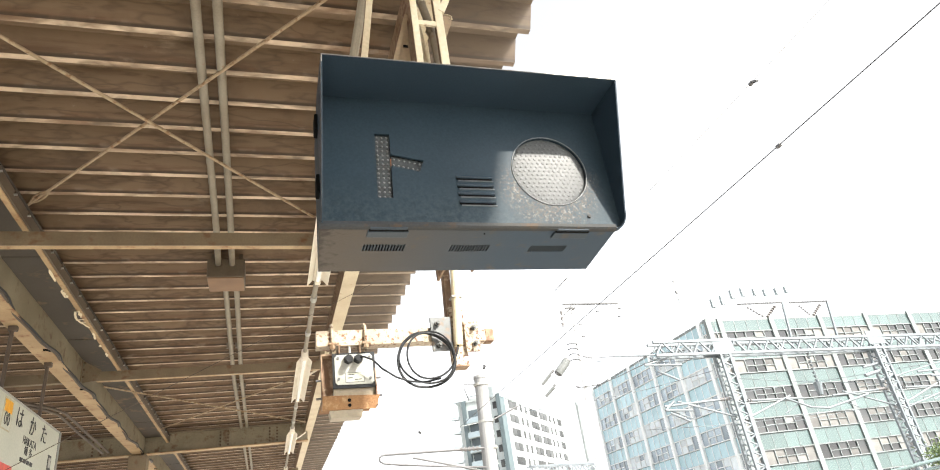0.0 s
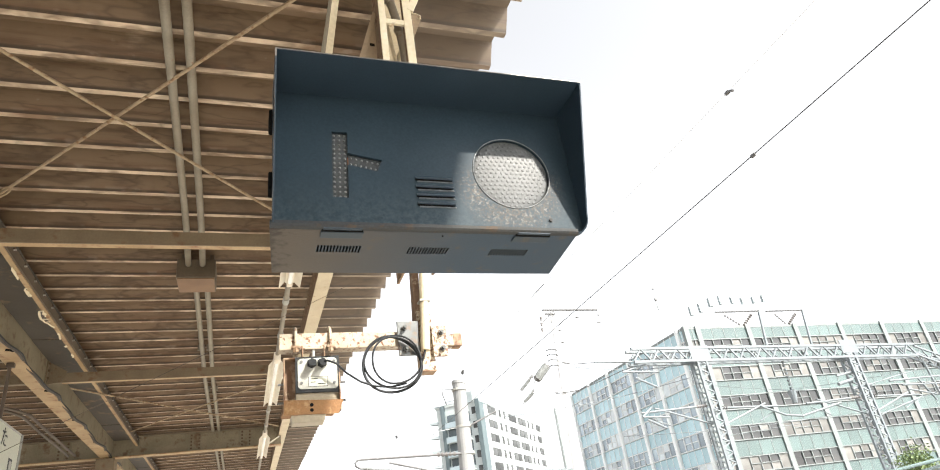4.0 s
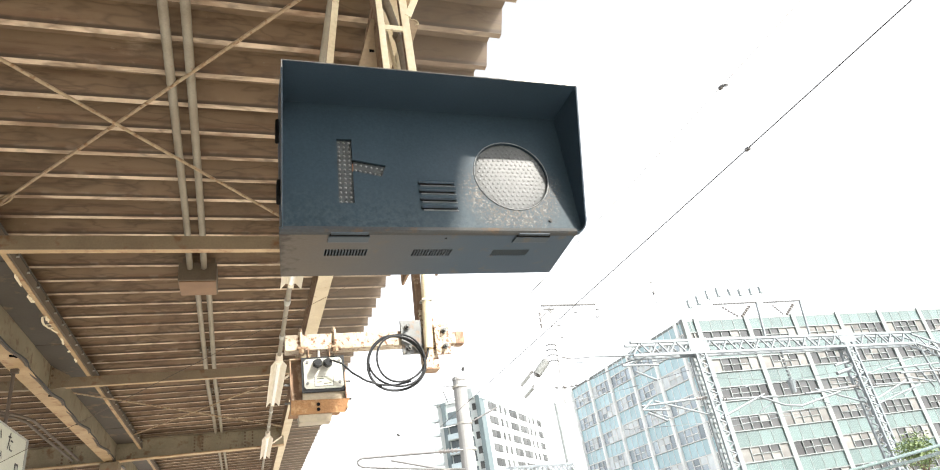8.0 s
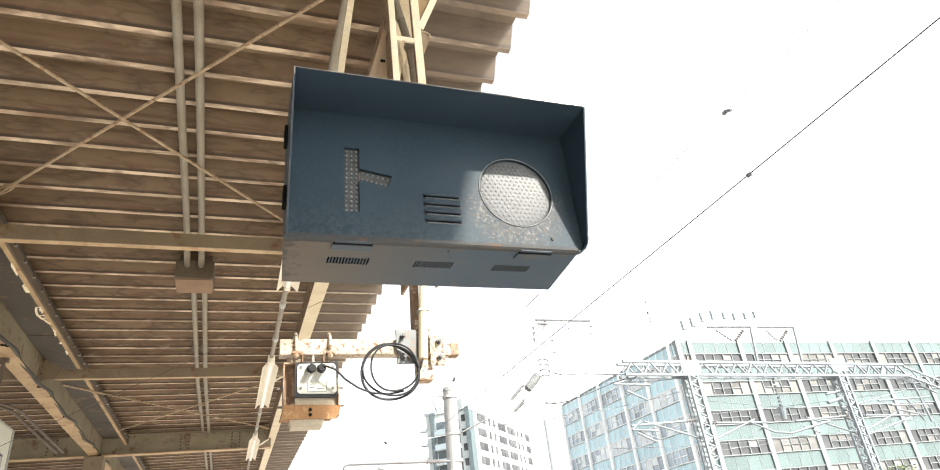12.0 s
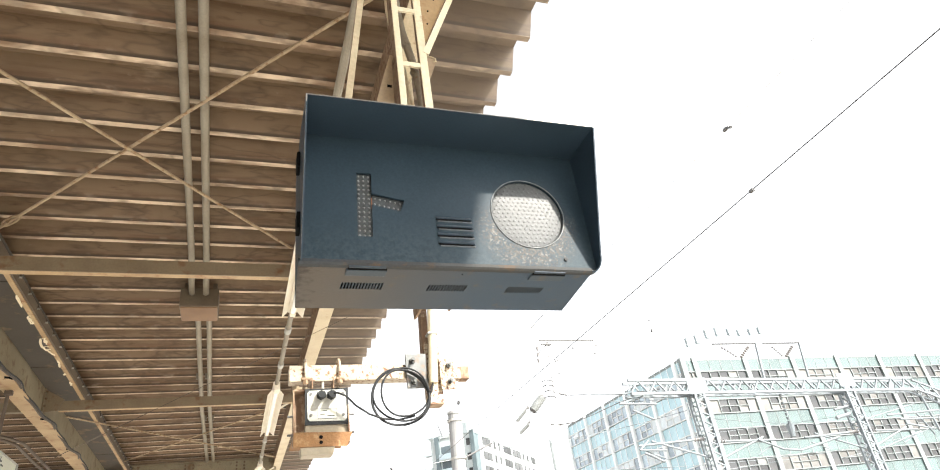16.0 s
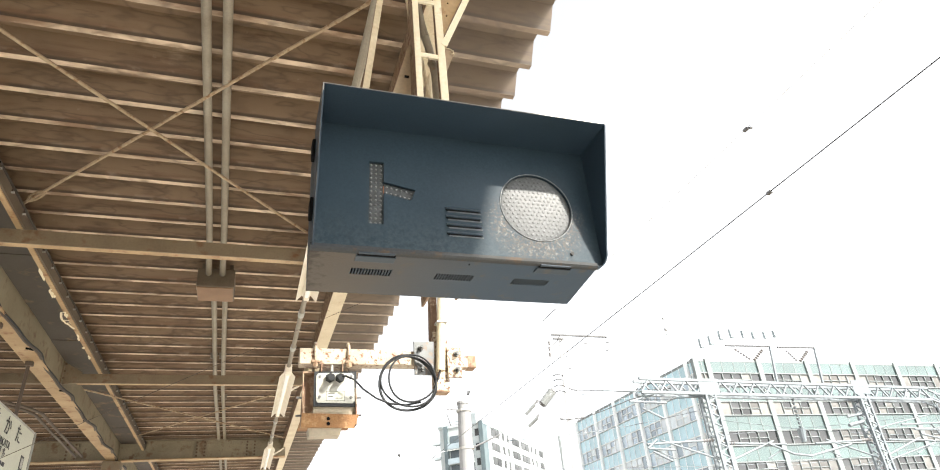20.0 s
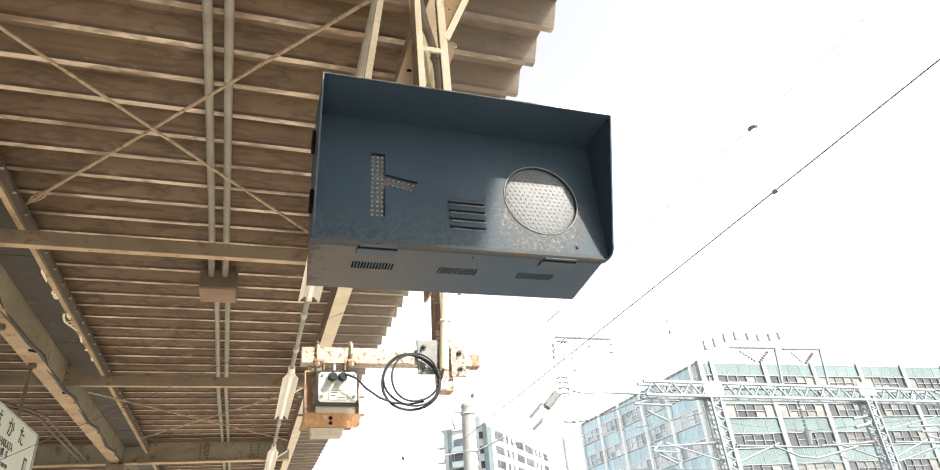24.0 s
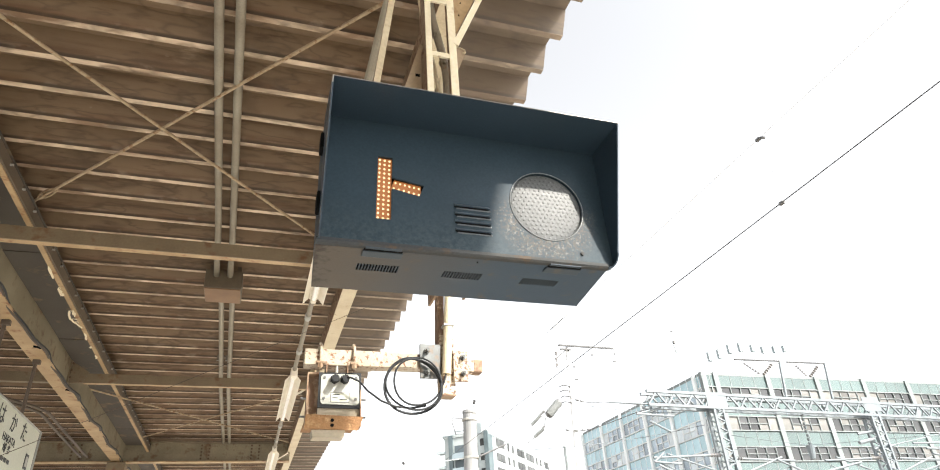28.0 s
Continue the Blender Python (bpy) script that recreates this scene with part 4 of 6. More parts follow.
def build_indicator():
    ind = thing("departure_indicator", ((BX0 + BX1) / 2, BACK, BZ0), "black metal departure signal box with hood, lens and lamp character", "signal box")
    t = 0.003
    # body behind the plate
    left, near = BX0 + 0.008, BX1 - 0.022
    vents = ((0.187, 0.277, 1.180), (0.375, 0.465, 1.182), (0.561, 0.651, 1.184))
    bm = bmesh.new()
    edges = []
    for outline in [[(BX0 - 0.004, FACE + 0.006), (near, FACE + 0.006), (BX1, BACK), (left, BACK)]] + [[(x0, y0), (x1, y0), (x1, y0 + 0.031), (x0, y0 + 0.031)] for x0, x1, y0 in vents]:
        vs = [bm.verts.new((x, y, BZ0)) for x, y in outline]
        edges += [bm.edges.new((a, b)) for a, b in zip(vs, vs[1:] + vs[:1])]
    bmesh.ops.triangle_fill(bm, edges=edges, use_beauty=True, use_dissolve=False)
    made = bmesh.ops.extrude_face_region(bm, geom=list(bm.faces))
    bmesh.ops.translate(bm, vec=(0, 0, t), verts=[v for v in made["geom"] if isinstance(v, bmesh.types.BMVert)])
    bmesh.ops.recalc_face_normals(bm, faces=bm.faces)
    part("bottom_plate", bm, M["underside"], ind, "grey-painted underside with vent slots")
    part("back_plate", box((left, BACK - t, BZ0 + t), (BX1, BACK, BZ1 - t)), M["grey"], ind)
    part("side_plate", prism([(BX0, FACE), (BX0 + t, FACE), (left + t, BACK - t), (left, BACK - t)], "z", BZ0 + t, BZ1 - t), M["grey"], ind)
    part("side_plate", prism([(near - t, FACE + 0.007), (near, FACE + 0.007), (BX1, BACK - t), (BX1 - t, BACK - t)], "z", BZ0 + t, BZ1 - t), M["grey"], ind)
    part("front_lip", prism([(FACE - 0.007, BZ0 + 0.012), (FACE - 0.009, BZ0 + 0.004), (FACE - 0.006, BZ0 + 0.0), (FACE + 0.0035, BZ0 - 0.001), (FACE + 0.0035, BZ0 + 0.012)], "x", BX0 - 0.004, near), M["lip"], ind, "folded lip under the front plate")
    part("lip_gap", box((BX0, FACE + 0.0035, BZ0 + 0.0005), (near, FACE + 0.006, BZ0 + 0.004)), M["dark"], ind)
    build_face(ind)
    part("lamp_well", box((0.20, FACE + 0.035, E + 0.65), (0.33, FACE + 0.04, E + 0.85)), M["dark"], ind)
    part("louvre_well", box((0.37, FACE + 0.02, E + 0.64), (0.48, FACE + 0.024, E + 0.74)), M["dark"], ind)
    for x, z in SLOTS:
        part("louvre_blade", prism([(FACE - 0.0, E + z + 0.006), (FACE - 0.007, E + z - 0.001), (FACE - 0.006, E + z - 0.003), (FACE + 0.0, E + z + 0.003)], "x", x - 0.04, x + 0.04), M["black"], ind)
        # lip coloured paler than the plate to carry its highlight
        part("louvre_lip", prism([(FACE + 0.001, E + z - 0.0078), (FACE - 0.002, E + z - 0.0066), (FACE - 0.002, E + z - 0.0050), (FACE + 0.001, E + z - 0.0047)], "x", x - 0.036, x + 0.042), M["lip_edge"], ind, "bright lower lip")
    # tapered hood: deep at the top, shallow at the bottom
    part("hood_top", prism([(BX0, RIM), (BX1, RIM), (BX1, BACK), (left, BACK), (BX0, FACE)], "z", BZ1 - t, BZ1), M["black"], ind)
    outline = [(FACE, BZ1 - t), (RIM, BZ1 - t), (FACE - 0.027, BZ0 + 0.040), (FACE - 0.0255, BZ0 + 0.0305), (FACE - 0.022, BZ0 + 0.024), (FACE + 0.004, BZ0 + 0.024), (FACE + 0.004, BZ1 - t)]
    part("hood_side", prism(outline, "x", BX1 - t, BX1), M["black"], ind)
    part("hood_side", prism(outline[:4] + [(FACE - 0.0165, BZ0 + 0.014), (FACE - 0.008, BZ0 + 0.006), (FACE, BZ0 + 0.003)], "x", BX0, BX0 + t), M["black"], ind)
    arc = [(BX1 - 0.022 + 0.022 * math.cos(a), BZ0 + 0.0245 - 0.0245 * math.sin(a)) for a in (math.pi / 2 * i / 7 for i in range(8))]
    inner = [(x - 0.003 * math.cos(math.pi / 2 * i / 7), z + 0.003 * math.sin(math.pi / 2 * i / 7)) for i, (x, z) in enumerate(arc)]
    fold = prism(arc + inner[::-1], "y", FACE - 0.022, FACE + 0.004)
    for v in fold.verts:
        if v.co.y < FACE:
            v.co.y += 0.014 * (1 - min(1, (v.co.z - BZ0) / 0.0245))
    part("corner_fold", fold, M["black"], ind, "rounded lower corner of the hood")
    # added pale strips draw the highlight along the left and top rim
    part("rim_edge", bar((BX0 + 0.001, RIM - 0.0005, BZ1), (BX0 + 0.001, FACE - 0.023, BZ0 + 0.035), 0.0026, 0.0012), M["edge_glint"], ind, "pale highlight strip along the rim")
    part("rim_edge", bar((BX0, RIM - 0.0005, BZ1 - 0.001), (BX1, RIM - 0.0005, BZ1 - 0.001), 0.0022, 0.0012), M["edge_glint"], ind)
    # lens
    lx, lz, lr = LENS
    bm = bmesh.new()
    made = bmesh.ops.create_uvsphere(bm, u_segments=40, v_segments=20, radius=1.0, matrix=Matrix.Translation((lx, FACE + 0.006, lz)) @ Matrix.Diagonal((lr, 0.004, lr, 1)))
    for f in bm.faces:
        f.smooth = True
    step = 0.0118
    for i in range(-8, 9):
        for j in range(-9, 10):
            px, pz = (i + 0.5 * (j % 2)) * step, j * step * 0.87
            d2 = (px * px + pz * pz) / (lr * lr)
            if d2 < 0.88:
                y = FACE + 0.006 - 0.004 * math.sqrt(1 - d2)
                dome = bmesh.ops.create_uvsphere(bm, u_segments=8, v_segments=5, radius=0.0036, matrix=Matrix.Translation((lx + px, y, lz + pz)) @ Matrix.Diagonal((1, 0.15, 1, 1)))
                for f in {f for w in dome["verts"] for f in w.link_faces}:
                    f.smooth = True
    part("lens", bm, M["lens"], ind, "round clear lens of moulded dots")
    ring = [(lx + (lr + 0.002) * math.cos(a), FACE - 0.001, lz + (lr + 0.002) * math.sin(a)) for a in (2 * math.pi * i / 48 for i in range(49))]
    part("lens_ring", add_path(bmesh.new(), ring, 0.0011, 6), M["lip_edge"], ind)
    # underside: vents and latch plates
    for x0, x1, y0 in vents:
        v = part("vent", box((x0, y0, BZ0 + 0.012), (x1, y0 + 0.031, BZ0 + 0.014)), M["dark"], ind, "dark slotted vent")
        step = (x1 - x0) / 14
        for i in range(15):
            a, b = max(x0, x0 + (i - 0.19) * step), min(x1, x0 + (i + 0.19) * step)
            part("vent_bar", box((a, y0, BZ0), (b, y0 + 0.031, BZ0 + 0.0045)), M["grey"], v)
    for x0 in (0.188, 0.590):
        latch = part("latch_plate", box((x0, FACE + 0.006, BZ0 - 0.005), (x0 + 0.082, FACE + 0.030, BZ0 - 0.0005), 0.001), M["grey"], ind)
        part("latch_gap", box((x0 + 0.002, FACE + 0.001, BZ0 - 0.0035), (x0 + 0.080, FACE + 0.010, BZ0 - 0.001)), M["dark"], latch)
        part("latch_tongue", box((x0 + 0.004, FACE - 0.006, BZ0 - 0.0025), (x0 + 0.078, FACE + 0.002, BZ0 + 0.0005), 0.0008), M["grey"], latch)
    part("screw", rod((0.434, 1.128, BZ0), (0.434, 1.128, BZ0 - 0.002), 0.0018, 8), M["dark"], ind)
    part("stud", rod((0.679, FACE, E + 0.635), (0.679, FACE - 0.003, E + 0.635), 0.0042, 12), M["lip"], ind, "small round stud")
    for z in (0.70, 0.85):
        part("side_catch", box((BX0 - 0.007, FACE - 0.005, E + z - 0.02), (BX0 + 0.002, FACE + 0.03, E + z + 0.02), 0.003), M["dark"], ind)
    bar_strip = lamp_strip(ind, GLYPH_BAR, 3, 14)
    stroke_strip = lamp_strip(ind, [GLYPH_STROKE[0], GLYPH_STROKE[1], GLYPH_STROKE[2], GLYPH_STROKE[3]], 6, 2)
    return ind, bar_strip, stroke_strip


def build_hanger():
    y = 1.345
    h = thing("hanging_frame", (0.42, y, BZ1), "cream ladder-shaped steel frame hanging the signal box", "hanging frame")
    for x0, x1, deep in ((0.401, 0.420, 0.075), (0.474, 0.498, 0.022)):
        rail = part("rail", box((x0, y, E + 0.62), (x1, y + 0.006, R_Z + 0.02), 0.001), M["cream_light"], h)
        # web in rust brown, which also stands for the shade on that side
        part("rail_web", box((x0 + 0.0005, y + 0.006, E + 0.62), (x0 + 0.006, y + deep, R_Z + 0.02)), M["rust_paint"], rail, "brown web")
    for i in range(6):
        z = E + 0.946 + 0.2375 * i
        part("rung", box((0.420, y + 0.001, z - 0.009), (0.474, y + 0.008, z + 0.009)), M["cream_light"], h)
    part("cross_plate", box((0.16, BACK, E + 0.66), (0.70, y, E + 0.72), 0.002), M["cream"], h)
    part("cross_plate", box((0.16, BACK, E + 0.86), (0.70, y, E + 0.91), 0.002), M["cream"], h)
    strut = part("side_strut", prism([(0.2000, E + 0.93), (0.2185, E + 0.93), (0.396, E + 2.345), (0.3775, E + 2.345)], "y", BACK + 0.020, BACK + 0.026), M["cream"], h)
    # strut side likewise: rust and its shade in one brown
    part("strut_web", prism([(0.2000, E + 0.93), (0.2050, E + 0.93), (0.3825, E + 2.345), (0.3775, E + 2.345)], "y", BACK + 0.026, BACK + 0.054), M["rust_paint"], strut, "brown web")
    part("strut_edge", bar((0.496, y + 0.004, E + 1.475), (0.838, y + 0.012, E + 2.33), 0.010, 0.020), M["cream_light"], h)
    gusset = part("gusset_plate", prism([(0.499, E + 1.52), (0.499, E + 2.34), (0.826, E + 2.34)], "y", y + 0.012, y + 0.018), M["flange"], h, "tan gusset plate with bolts")
    for x, z in ((0.517, 1.62), (0.525, 1.68), (0.550, 1.74), (0.517, 1.80), (0.575, 1.84)):
        part("bolt", rod((x, y + 0.012, E + z), (x, y + 0.008, E + z), 0.002, 6), M["dark"], gusset)
    tab = part("eye_tab", prism([(0.496, E + 1.36), (0.498, E + 1.465), (0.514, E + 1.468), (0.527, E + 1.462), (0.529, E + 1.452)], "y", y + 0.008, y + 0.012), M["beam"], h, "brown eyelet plate")
    part("eye_rim", add_path(bmesh.new(), [(0.496, y + 0.006, E + 1.466), (0.514, y + 0.006, E + 1.469), (0.527, y + 0.006, E + 1.463), (0.528, y + 0.006, E + 1.452), (0.519, y + 0.006, E + 1.45)], 0.0022, 6), M["cream"], tab)
    stay = part("stay_plate", prism([(0.399, E + 1.49), (0.322, E + 1.20), (0.285, E + 0.93), (0.375, E + 0.93), (0.396, E + 1.26)], "y", y + 0.050, y + 0.055), M["beam"], h, "brown stay plate beside the ladder")
    part("stay_lip", bar((0.399, y + 0.044, E + 1.49), (0.322, y + 0.044, E + 1.20), 0.003, 0.014), M["beam"], stay)
    part("stay_hole", box((0.378, y + 0.048, E + 1.362), (0.392, y + 0.0502, E + 1.371)), M["dark"], stay)
    flex = thing("flexible_conduit", (0.44, y + 0.05, BZ1), "grey flexible conduit feeding the signal box", "conduit")
    course = ((0.482, 0.93), (0.481, 1.25), (0.478, 1.36), (0.471, 1.44), (0.461, 1.50), (0.449, 1.56), (0.440, 1.61), (0.431, 1.70), (0.428, 1.9), (0.428, 2.33))
    part("hose", add_path(bmesh.new(), [(x, y + 0.048, E + z) for x, z in course], 0.013, 10), M["conduit"], flex)
    part("pipe", add_path(bmesh.new(), [(x - 0.018 - 0.012 * (z > 1.3), y + 0.060, E + z) for x, z in course], 0.006, 8), M["cream"], flex)
    for x, z in ((0.4725, 1.425), (0.452, 1.545)):
        part("collar", rod((x, y + 0.048, E + z), (x - 0.006, y + 0.048, E + z + 0.016), 0.0150, 10), M["conduit"], flex)


def build_camera_arm():
    Y = 2.33
    arm = thing("bracket_arm", (0.72, Y, E + 0.667), "rust-spotted cream steel post with a cross arm", "bracket")
    part("post", box((0.692, Y + 0.002, E + 0.665), (0.750, Y + 0.06, E + 0.905), 0.002), M["rusty_post"], arm)
    part("post_foot", box((0.692, Y + 0.002, E + 0.660), (0.750, Y + 0.06, E + 0.665)), M["rust_paint"], arm)
    part("post_angle", prism([(0.684, E + 0.80), (0.709, E + 0.80), (0.733, E + 1.40), (0.733, E + 2.34), (0.703, E + 2.34), (0.703, E + 1.40)], "y", Y + 0.012, Y + 0.018), M["rusty_angle"], arm, "brown rusted angle")
    part("post_angle", prism([(0.684, E + 0.80), (0.689, E + 0.80), (0.708, E + 1.40), (0.708, E + 2.34), (0.703, E + 2.34), (0.703, E + 1.40)], "y", Y + 0.018, Y + 0.055), M["rusty_angle"], arm)
    part("tube", box((0.172, Y, E + 0.762), (0.53, Y + 0.055, E + 0.823), 0.003), M["rusty"], arm)
    part("tube_sleeve", box((0.53, Y + 0.001, E + 0.763), (0.66, Y + 0.054, E + 0.820), 0.002), M["rusty"], arm, "rust-spotted sleeve of the arm")
    part("tube", box((0.66, Y + 0.004, E + 0.760), (0.858, Y + 0.05, E + 0.806), 0.003), M["rusty_post"], arm)
    part("tube_end", box((0.832, Y + 0.002, E + 0.758), (0.866, Y + 0.052, E + 0.808), 0.002), M["rust_paint"], arm, "brown rusted end cap")
    part("clamp_plate", box((0.606, Y - 0.014, E + 0.720), (0.690, Y - 0.004, E + 0.857), 0.002), M["clamp_grey"], arm, "grey galvanised clamp plate")
    part("clamp_plate", box((0.741, Y - 0.014, E + 0.712), (0.800, Y - 0.004, E + 0.836), 0.002), M["rusty_post"], arm)
    for x, z in ((0.633, 0.828), (0.633, 0.742), (0.778, 0.806), (0.778, 0.742)):
        b = part("bolt", rod((x, Y - 0.004, E + z), (x, Y - 0.038, E + z), 0.006, 8), M["grey_steel"], arm)
        part("nut", rod((x, Y - 0.014, E + z), (x, Y - 0.024, E + z), 0.011, 6), M["grey_steel"], b)
    cond = thing("cable_conduit", (0.71, Y - 0.02, E + 0.74), "cream conduit strapped down the post", "conduit")
    part("pipe", rod((0.7065, Y - 0.022, E + 0.735), (0.735, Y - 0.022, E + 1.10), 0.0185, 14), M["cream"], cond)
    part("pipe", rod((0.735, Y - 0.022, E + 1.10), (0.735, Y - 0.022, E + 2.3), 0.0185, 14), M["cream"], cond)
    for z, x in ((0.93, 0.721), (1.45, 0.735)):
        part("strap", box((x - 0.022, Y - 0.043, E + z), (x + 0.022, Y + 0.002, E + z + 0.008), 0.002), M["galv"], cond)

    cctv = thing("platform_camera", (0.30, Y, E + 0.5), "cream box camera in a rusty cradle below the arm", "camera")
    yb = Y
    part("housing", prism([(0.228, E + 0.574), (0.372, E + 0.572), (0.366, E + 0.716), (0.236, E + 0.714)], "y", yb + 0.012, yb + 0.045), M["housing_paint"], cctv)
    plate = part("back_plate", prism([(0.243, E + 0.612), (0.358, E + 0.610), (0.367, E + 0.619), (0.364, E + 0.711), (0.356, E + 0.720), (0.243, E + 0.718), (0.235, E + 0.709), (0.236, E + 0.620)], "y", yb, yb + 0.010), M["plate_paint"], cctv, "white back plate with cable glands")
    part("gasket", prism([(0.228, E + 0.601), (0.374, E + 0.599), (0.373, E + 0.727), (0.228, E + 0.725)], "y", yb + 0.004, yb + 0.012), M["rubber"], cctv)
    for x in (0.281, 0.315):
        g = part("cable_gland", rod((x, yb, E + 0.699), (x, yb - 0.042, E + 0.693), 0.0122, 12), M["rubber"], plate, "black cable gland")
        part("gland_nut", rod((x, yb, E + 0.699), (x, yb - 0.014, E + 0.699), 0.0165, 6), M["rubber"], plate)
    for x, z in ((0.247, 0.706), (0.354, 0.706), (0.247, 0.632), (0.354, 0.630)):
        part("screw", rod((x, yb, E + z), (x, yb - 0.004, E + z), 0.005, 8), M["line_steel"], plate)
    part("type_label", box((0.271, yb - 0.0012, E + 0.620), (0.331, yb, E + 0.651)), M["sign"], plate)
    for z, x0, x1 in ((0.645, 0.276, 0.300), (0.634, 0.276, 0.294), (0.628, 0.300, 0.325)):
        part("label_line", box((x0, yb - 0.002, E + z - 0.0014), (x1, yb - 0.0012, E + z + 0.0014)), M["ink"], plate)
    part("label_border", box((0.269, yb - 0.0008, E + 0.618), (0.333, yb - 0.0002, E + 0.653)), M["line_steel"], plate)
    part("cradle_back", box((0.193, yb + 0.046, E + 0.575), (0.376, yb + 0.050, E + 0.722), 0.001), M["rusty_angle"], cctv, "dark rusted back of the cradle")
    for x0 in (0.190, 0.370):
        part("cradle_side", prism([(yb - 0.01, E + 0.535), (yb + 0.05, E + 0.535), (yb + 0.035, E + 0.723), (yb + 0.01, E + 0.723)], "x", x0, x0 + 0.004), M["rust_paint"], cctv)
    part("cradle_top", box((0.190, yb + 0.008, E + 0.720), (0.374, yb + 0.045, E + 0.726)), M["rust_paint"], cctv)
    lip = part("cradle_lip", prism([(0.190, E + 0.573), (0.380, E + 0.566), (0.362, E + 0.520), (0.188, E + 0.525)], "y", yb - 0.016, yb - 0.011), M["rust"], cctv, "rusty front lip")
    part("cradle_floor", box((0.192, yb - 0.011, E + 0.562), (0.372, yb + 0.22, E + 0.568), 0.001), M["rust"], cctv)
    for z in (0.553, 0.536):
        part("lip_hole", rod((0.277, yb - 0.015, E + z), (0.277, yb - 0.018, E + z), 0.006, 10), M["dark"], lip)
    part("base_block", prism([(0.212, E + 0.522), (0.322, E + 0.522), (0.316, E + 0.497), (0.216, E + 0.497)], "y", yb - 0.012, yb + 0.05), M["housing_paint"], cctv)
    for z in (0.635, 0.572):
        part("side_bolt", rod((0.374, yb + 0.02, E + z), (0.392, yb + 0.02, E + z), 0.004, 8), M["line_steel"], cctv)
        part("side_bolt", rod((0.190, yb + 0.02, E + z), (0.172, yb + 0.02, E + z), 0.004, 8), M["line_steel"], cctv)
    for x in (0.229, 0.345):
        loop = [(x, Y + 0.027 - 0.036 * math.cos(a), E + 0.795 + 0.042 * math.sin(a)) for a in (math.pi * i / 12 for i in range(13))]
        u = part("u_bolt", add_path(bmesh.new(), [(x, Y - 0.009, E + 0.735)] + loop + [(x, Y + 0.063, E + 0.735)], 0.0055, 8), M["rusty"], cctv)
        part("u_bolt_plate", box((x - 0.014, Y - 0.018, E + 0.752), (x + 0.014, Y + 0.07, E + 0.761), 0.002), M["rust_paint"], u)
        part("u_bolt_nut", rod((x, Y - 0.009, E + 0.752), (x, Y - 0.009, E + 0.738), 0.010, 6), M["rust_paint"], u)
    for x in (0.250, 0.322):
        part("hanger_plate", box((x, yb - 0.004, E + 0.724), (x + 0.004, yb + 0.05, E + 0.762)), M["rust_paint"], cctv)
    part("hanger_screw", rod((0.288, yb + 0.01, E + 0.726), (0.288, yb + 0.01, E + 0.752), 0.005, 8), M["galv"], cctv)

    cctv.scale, cctv.location.x = (1.07, 1, 1.04), cctv.location.x + 0.005
    coil = thing("cable_coil", (0.58, Y - 0.03, E + 0.60), "coiled black cable hung on the arm", "cable")
    rnd = random.Random(4)
    for k in range(4):
        r = (0.103, 0.106, 0.100, 0.088)[k]
        cx, cz, ph = 0.575 + 0.012 * (k == 3) + rnd.uniform(-0.006, 0.006), E + 0.690 + 0.006 * (k == 3) + rnd.uniform(-0.005, 0.004), rnd.uniform(0, 6)
        pts = [(cx + r * 1.06 * math.cos(a) + 0.006 * math.sin(2 * a + ph), Y - 0.022 - 0.007 * k + 0.006 * math.sin(a + ph), cz + r * math.sin(a)) for a in (2 * math.pi * i / 40 for i in range(41))]
        part("cable_loop", add_path(bmesh.new(), pts, 0.0037, 8), M["rubber"], coil)
    lead = [(0.321, yb - 0.037, 0.703), (0.336, yb - 0.046, 0.703), (0.368, yb - 0.05, 0.688), (0.40, yb - 0.045, 0.655), (0.45, yb - 0.04, 0.622), (0.50, yb - 0.035, 0.604), (0.56, yb - 0.03, 0.599), (0.62, yb - 0.03, 0.610)]
    part("lead", add_path(bmesh.new(), [(x, y, E + z) for x, y, z in lead], 0.0038, 8), M["rubber"], coil)
    tail = [(0.682, Y - 0.03, 0.68), (0.692, Y - 0.035, 0.70), (0.700, Y - 0.032, 0.722), (0.706, Y - 0.024, 0.740)]
    part("tail", add_path(bmesh.new(), [(x, y, E + z) for x, y, z in tail], 0.0038, 8), M["rubber"], coil)


# ---- overhead line ----
def build_catenary():
    for name, z, r, clip_y in (("messenger_wire", 3.04, 0.0022, 3.14), ("contact_wire", 2.43, 0.0041, 3.13)):
        w = thing(name, (3.65, 0, E + z), "taut dark overhead line wire above the track", "overhead wire", "overhead wires")
        # upper wire coloured white to imitate the sky glare swallowing it
        part("wire", rod((3.65, -30, E + z + 0.36), (3.65, 25.2, E + z - 0.24), r, 6), M["wire" if z < 3 else "pale_white"], w)
        c = part("clip", box((3.638, clip_y - 0.022, E + z - 0.016), (3.662, clip_y + 0.022, E + z + 0.008), 0.004), M["line_steel"], w)
        if z > 3:
            part("clip_ear", bar((3.65, clip_y - 0.06, E + z - 0.03), (3.65, clip_y - 0.02, E + z - 0.005), 0.022, 0.016), M["line_steel"], c)
        if z > 3:
            part("splice_sleeve", rod((3.65, 6.86, E + 3.007), (3.65, 7.26, E + 3.001), 0.0042, 6), M["wire"], w)
    d = thing("dropper", (3.65, 3.1, E + 2.4), "thin wire dropper between overhead wires", "dropper")
    # white here too, for the same glare
    part("wire", rod((3.65, 3.1, E + 2.4), (3.65, 3.13, E + 3.02), 0.001, 5), M["pale_white"], d)


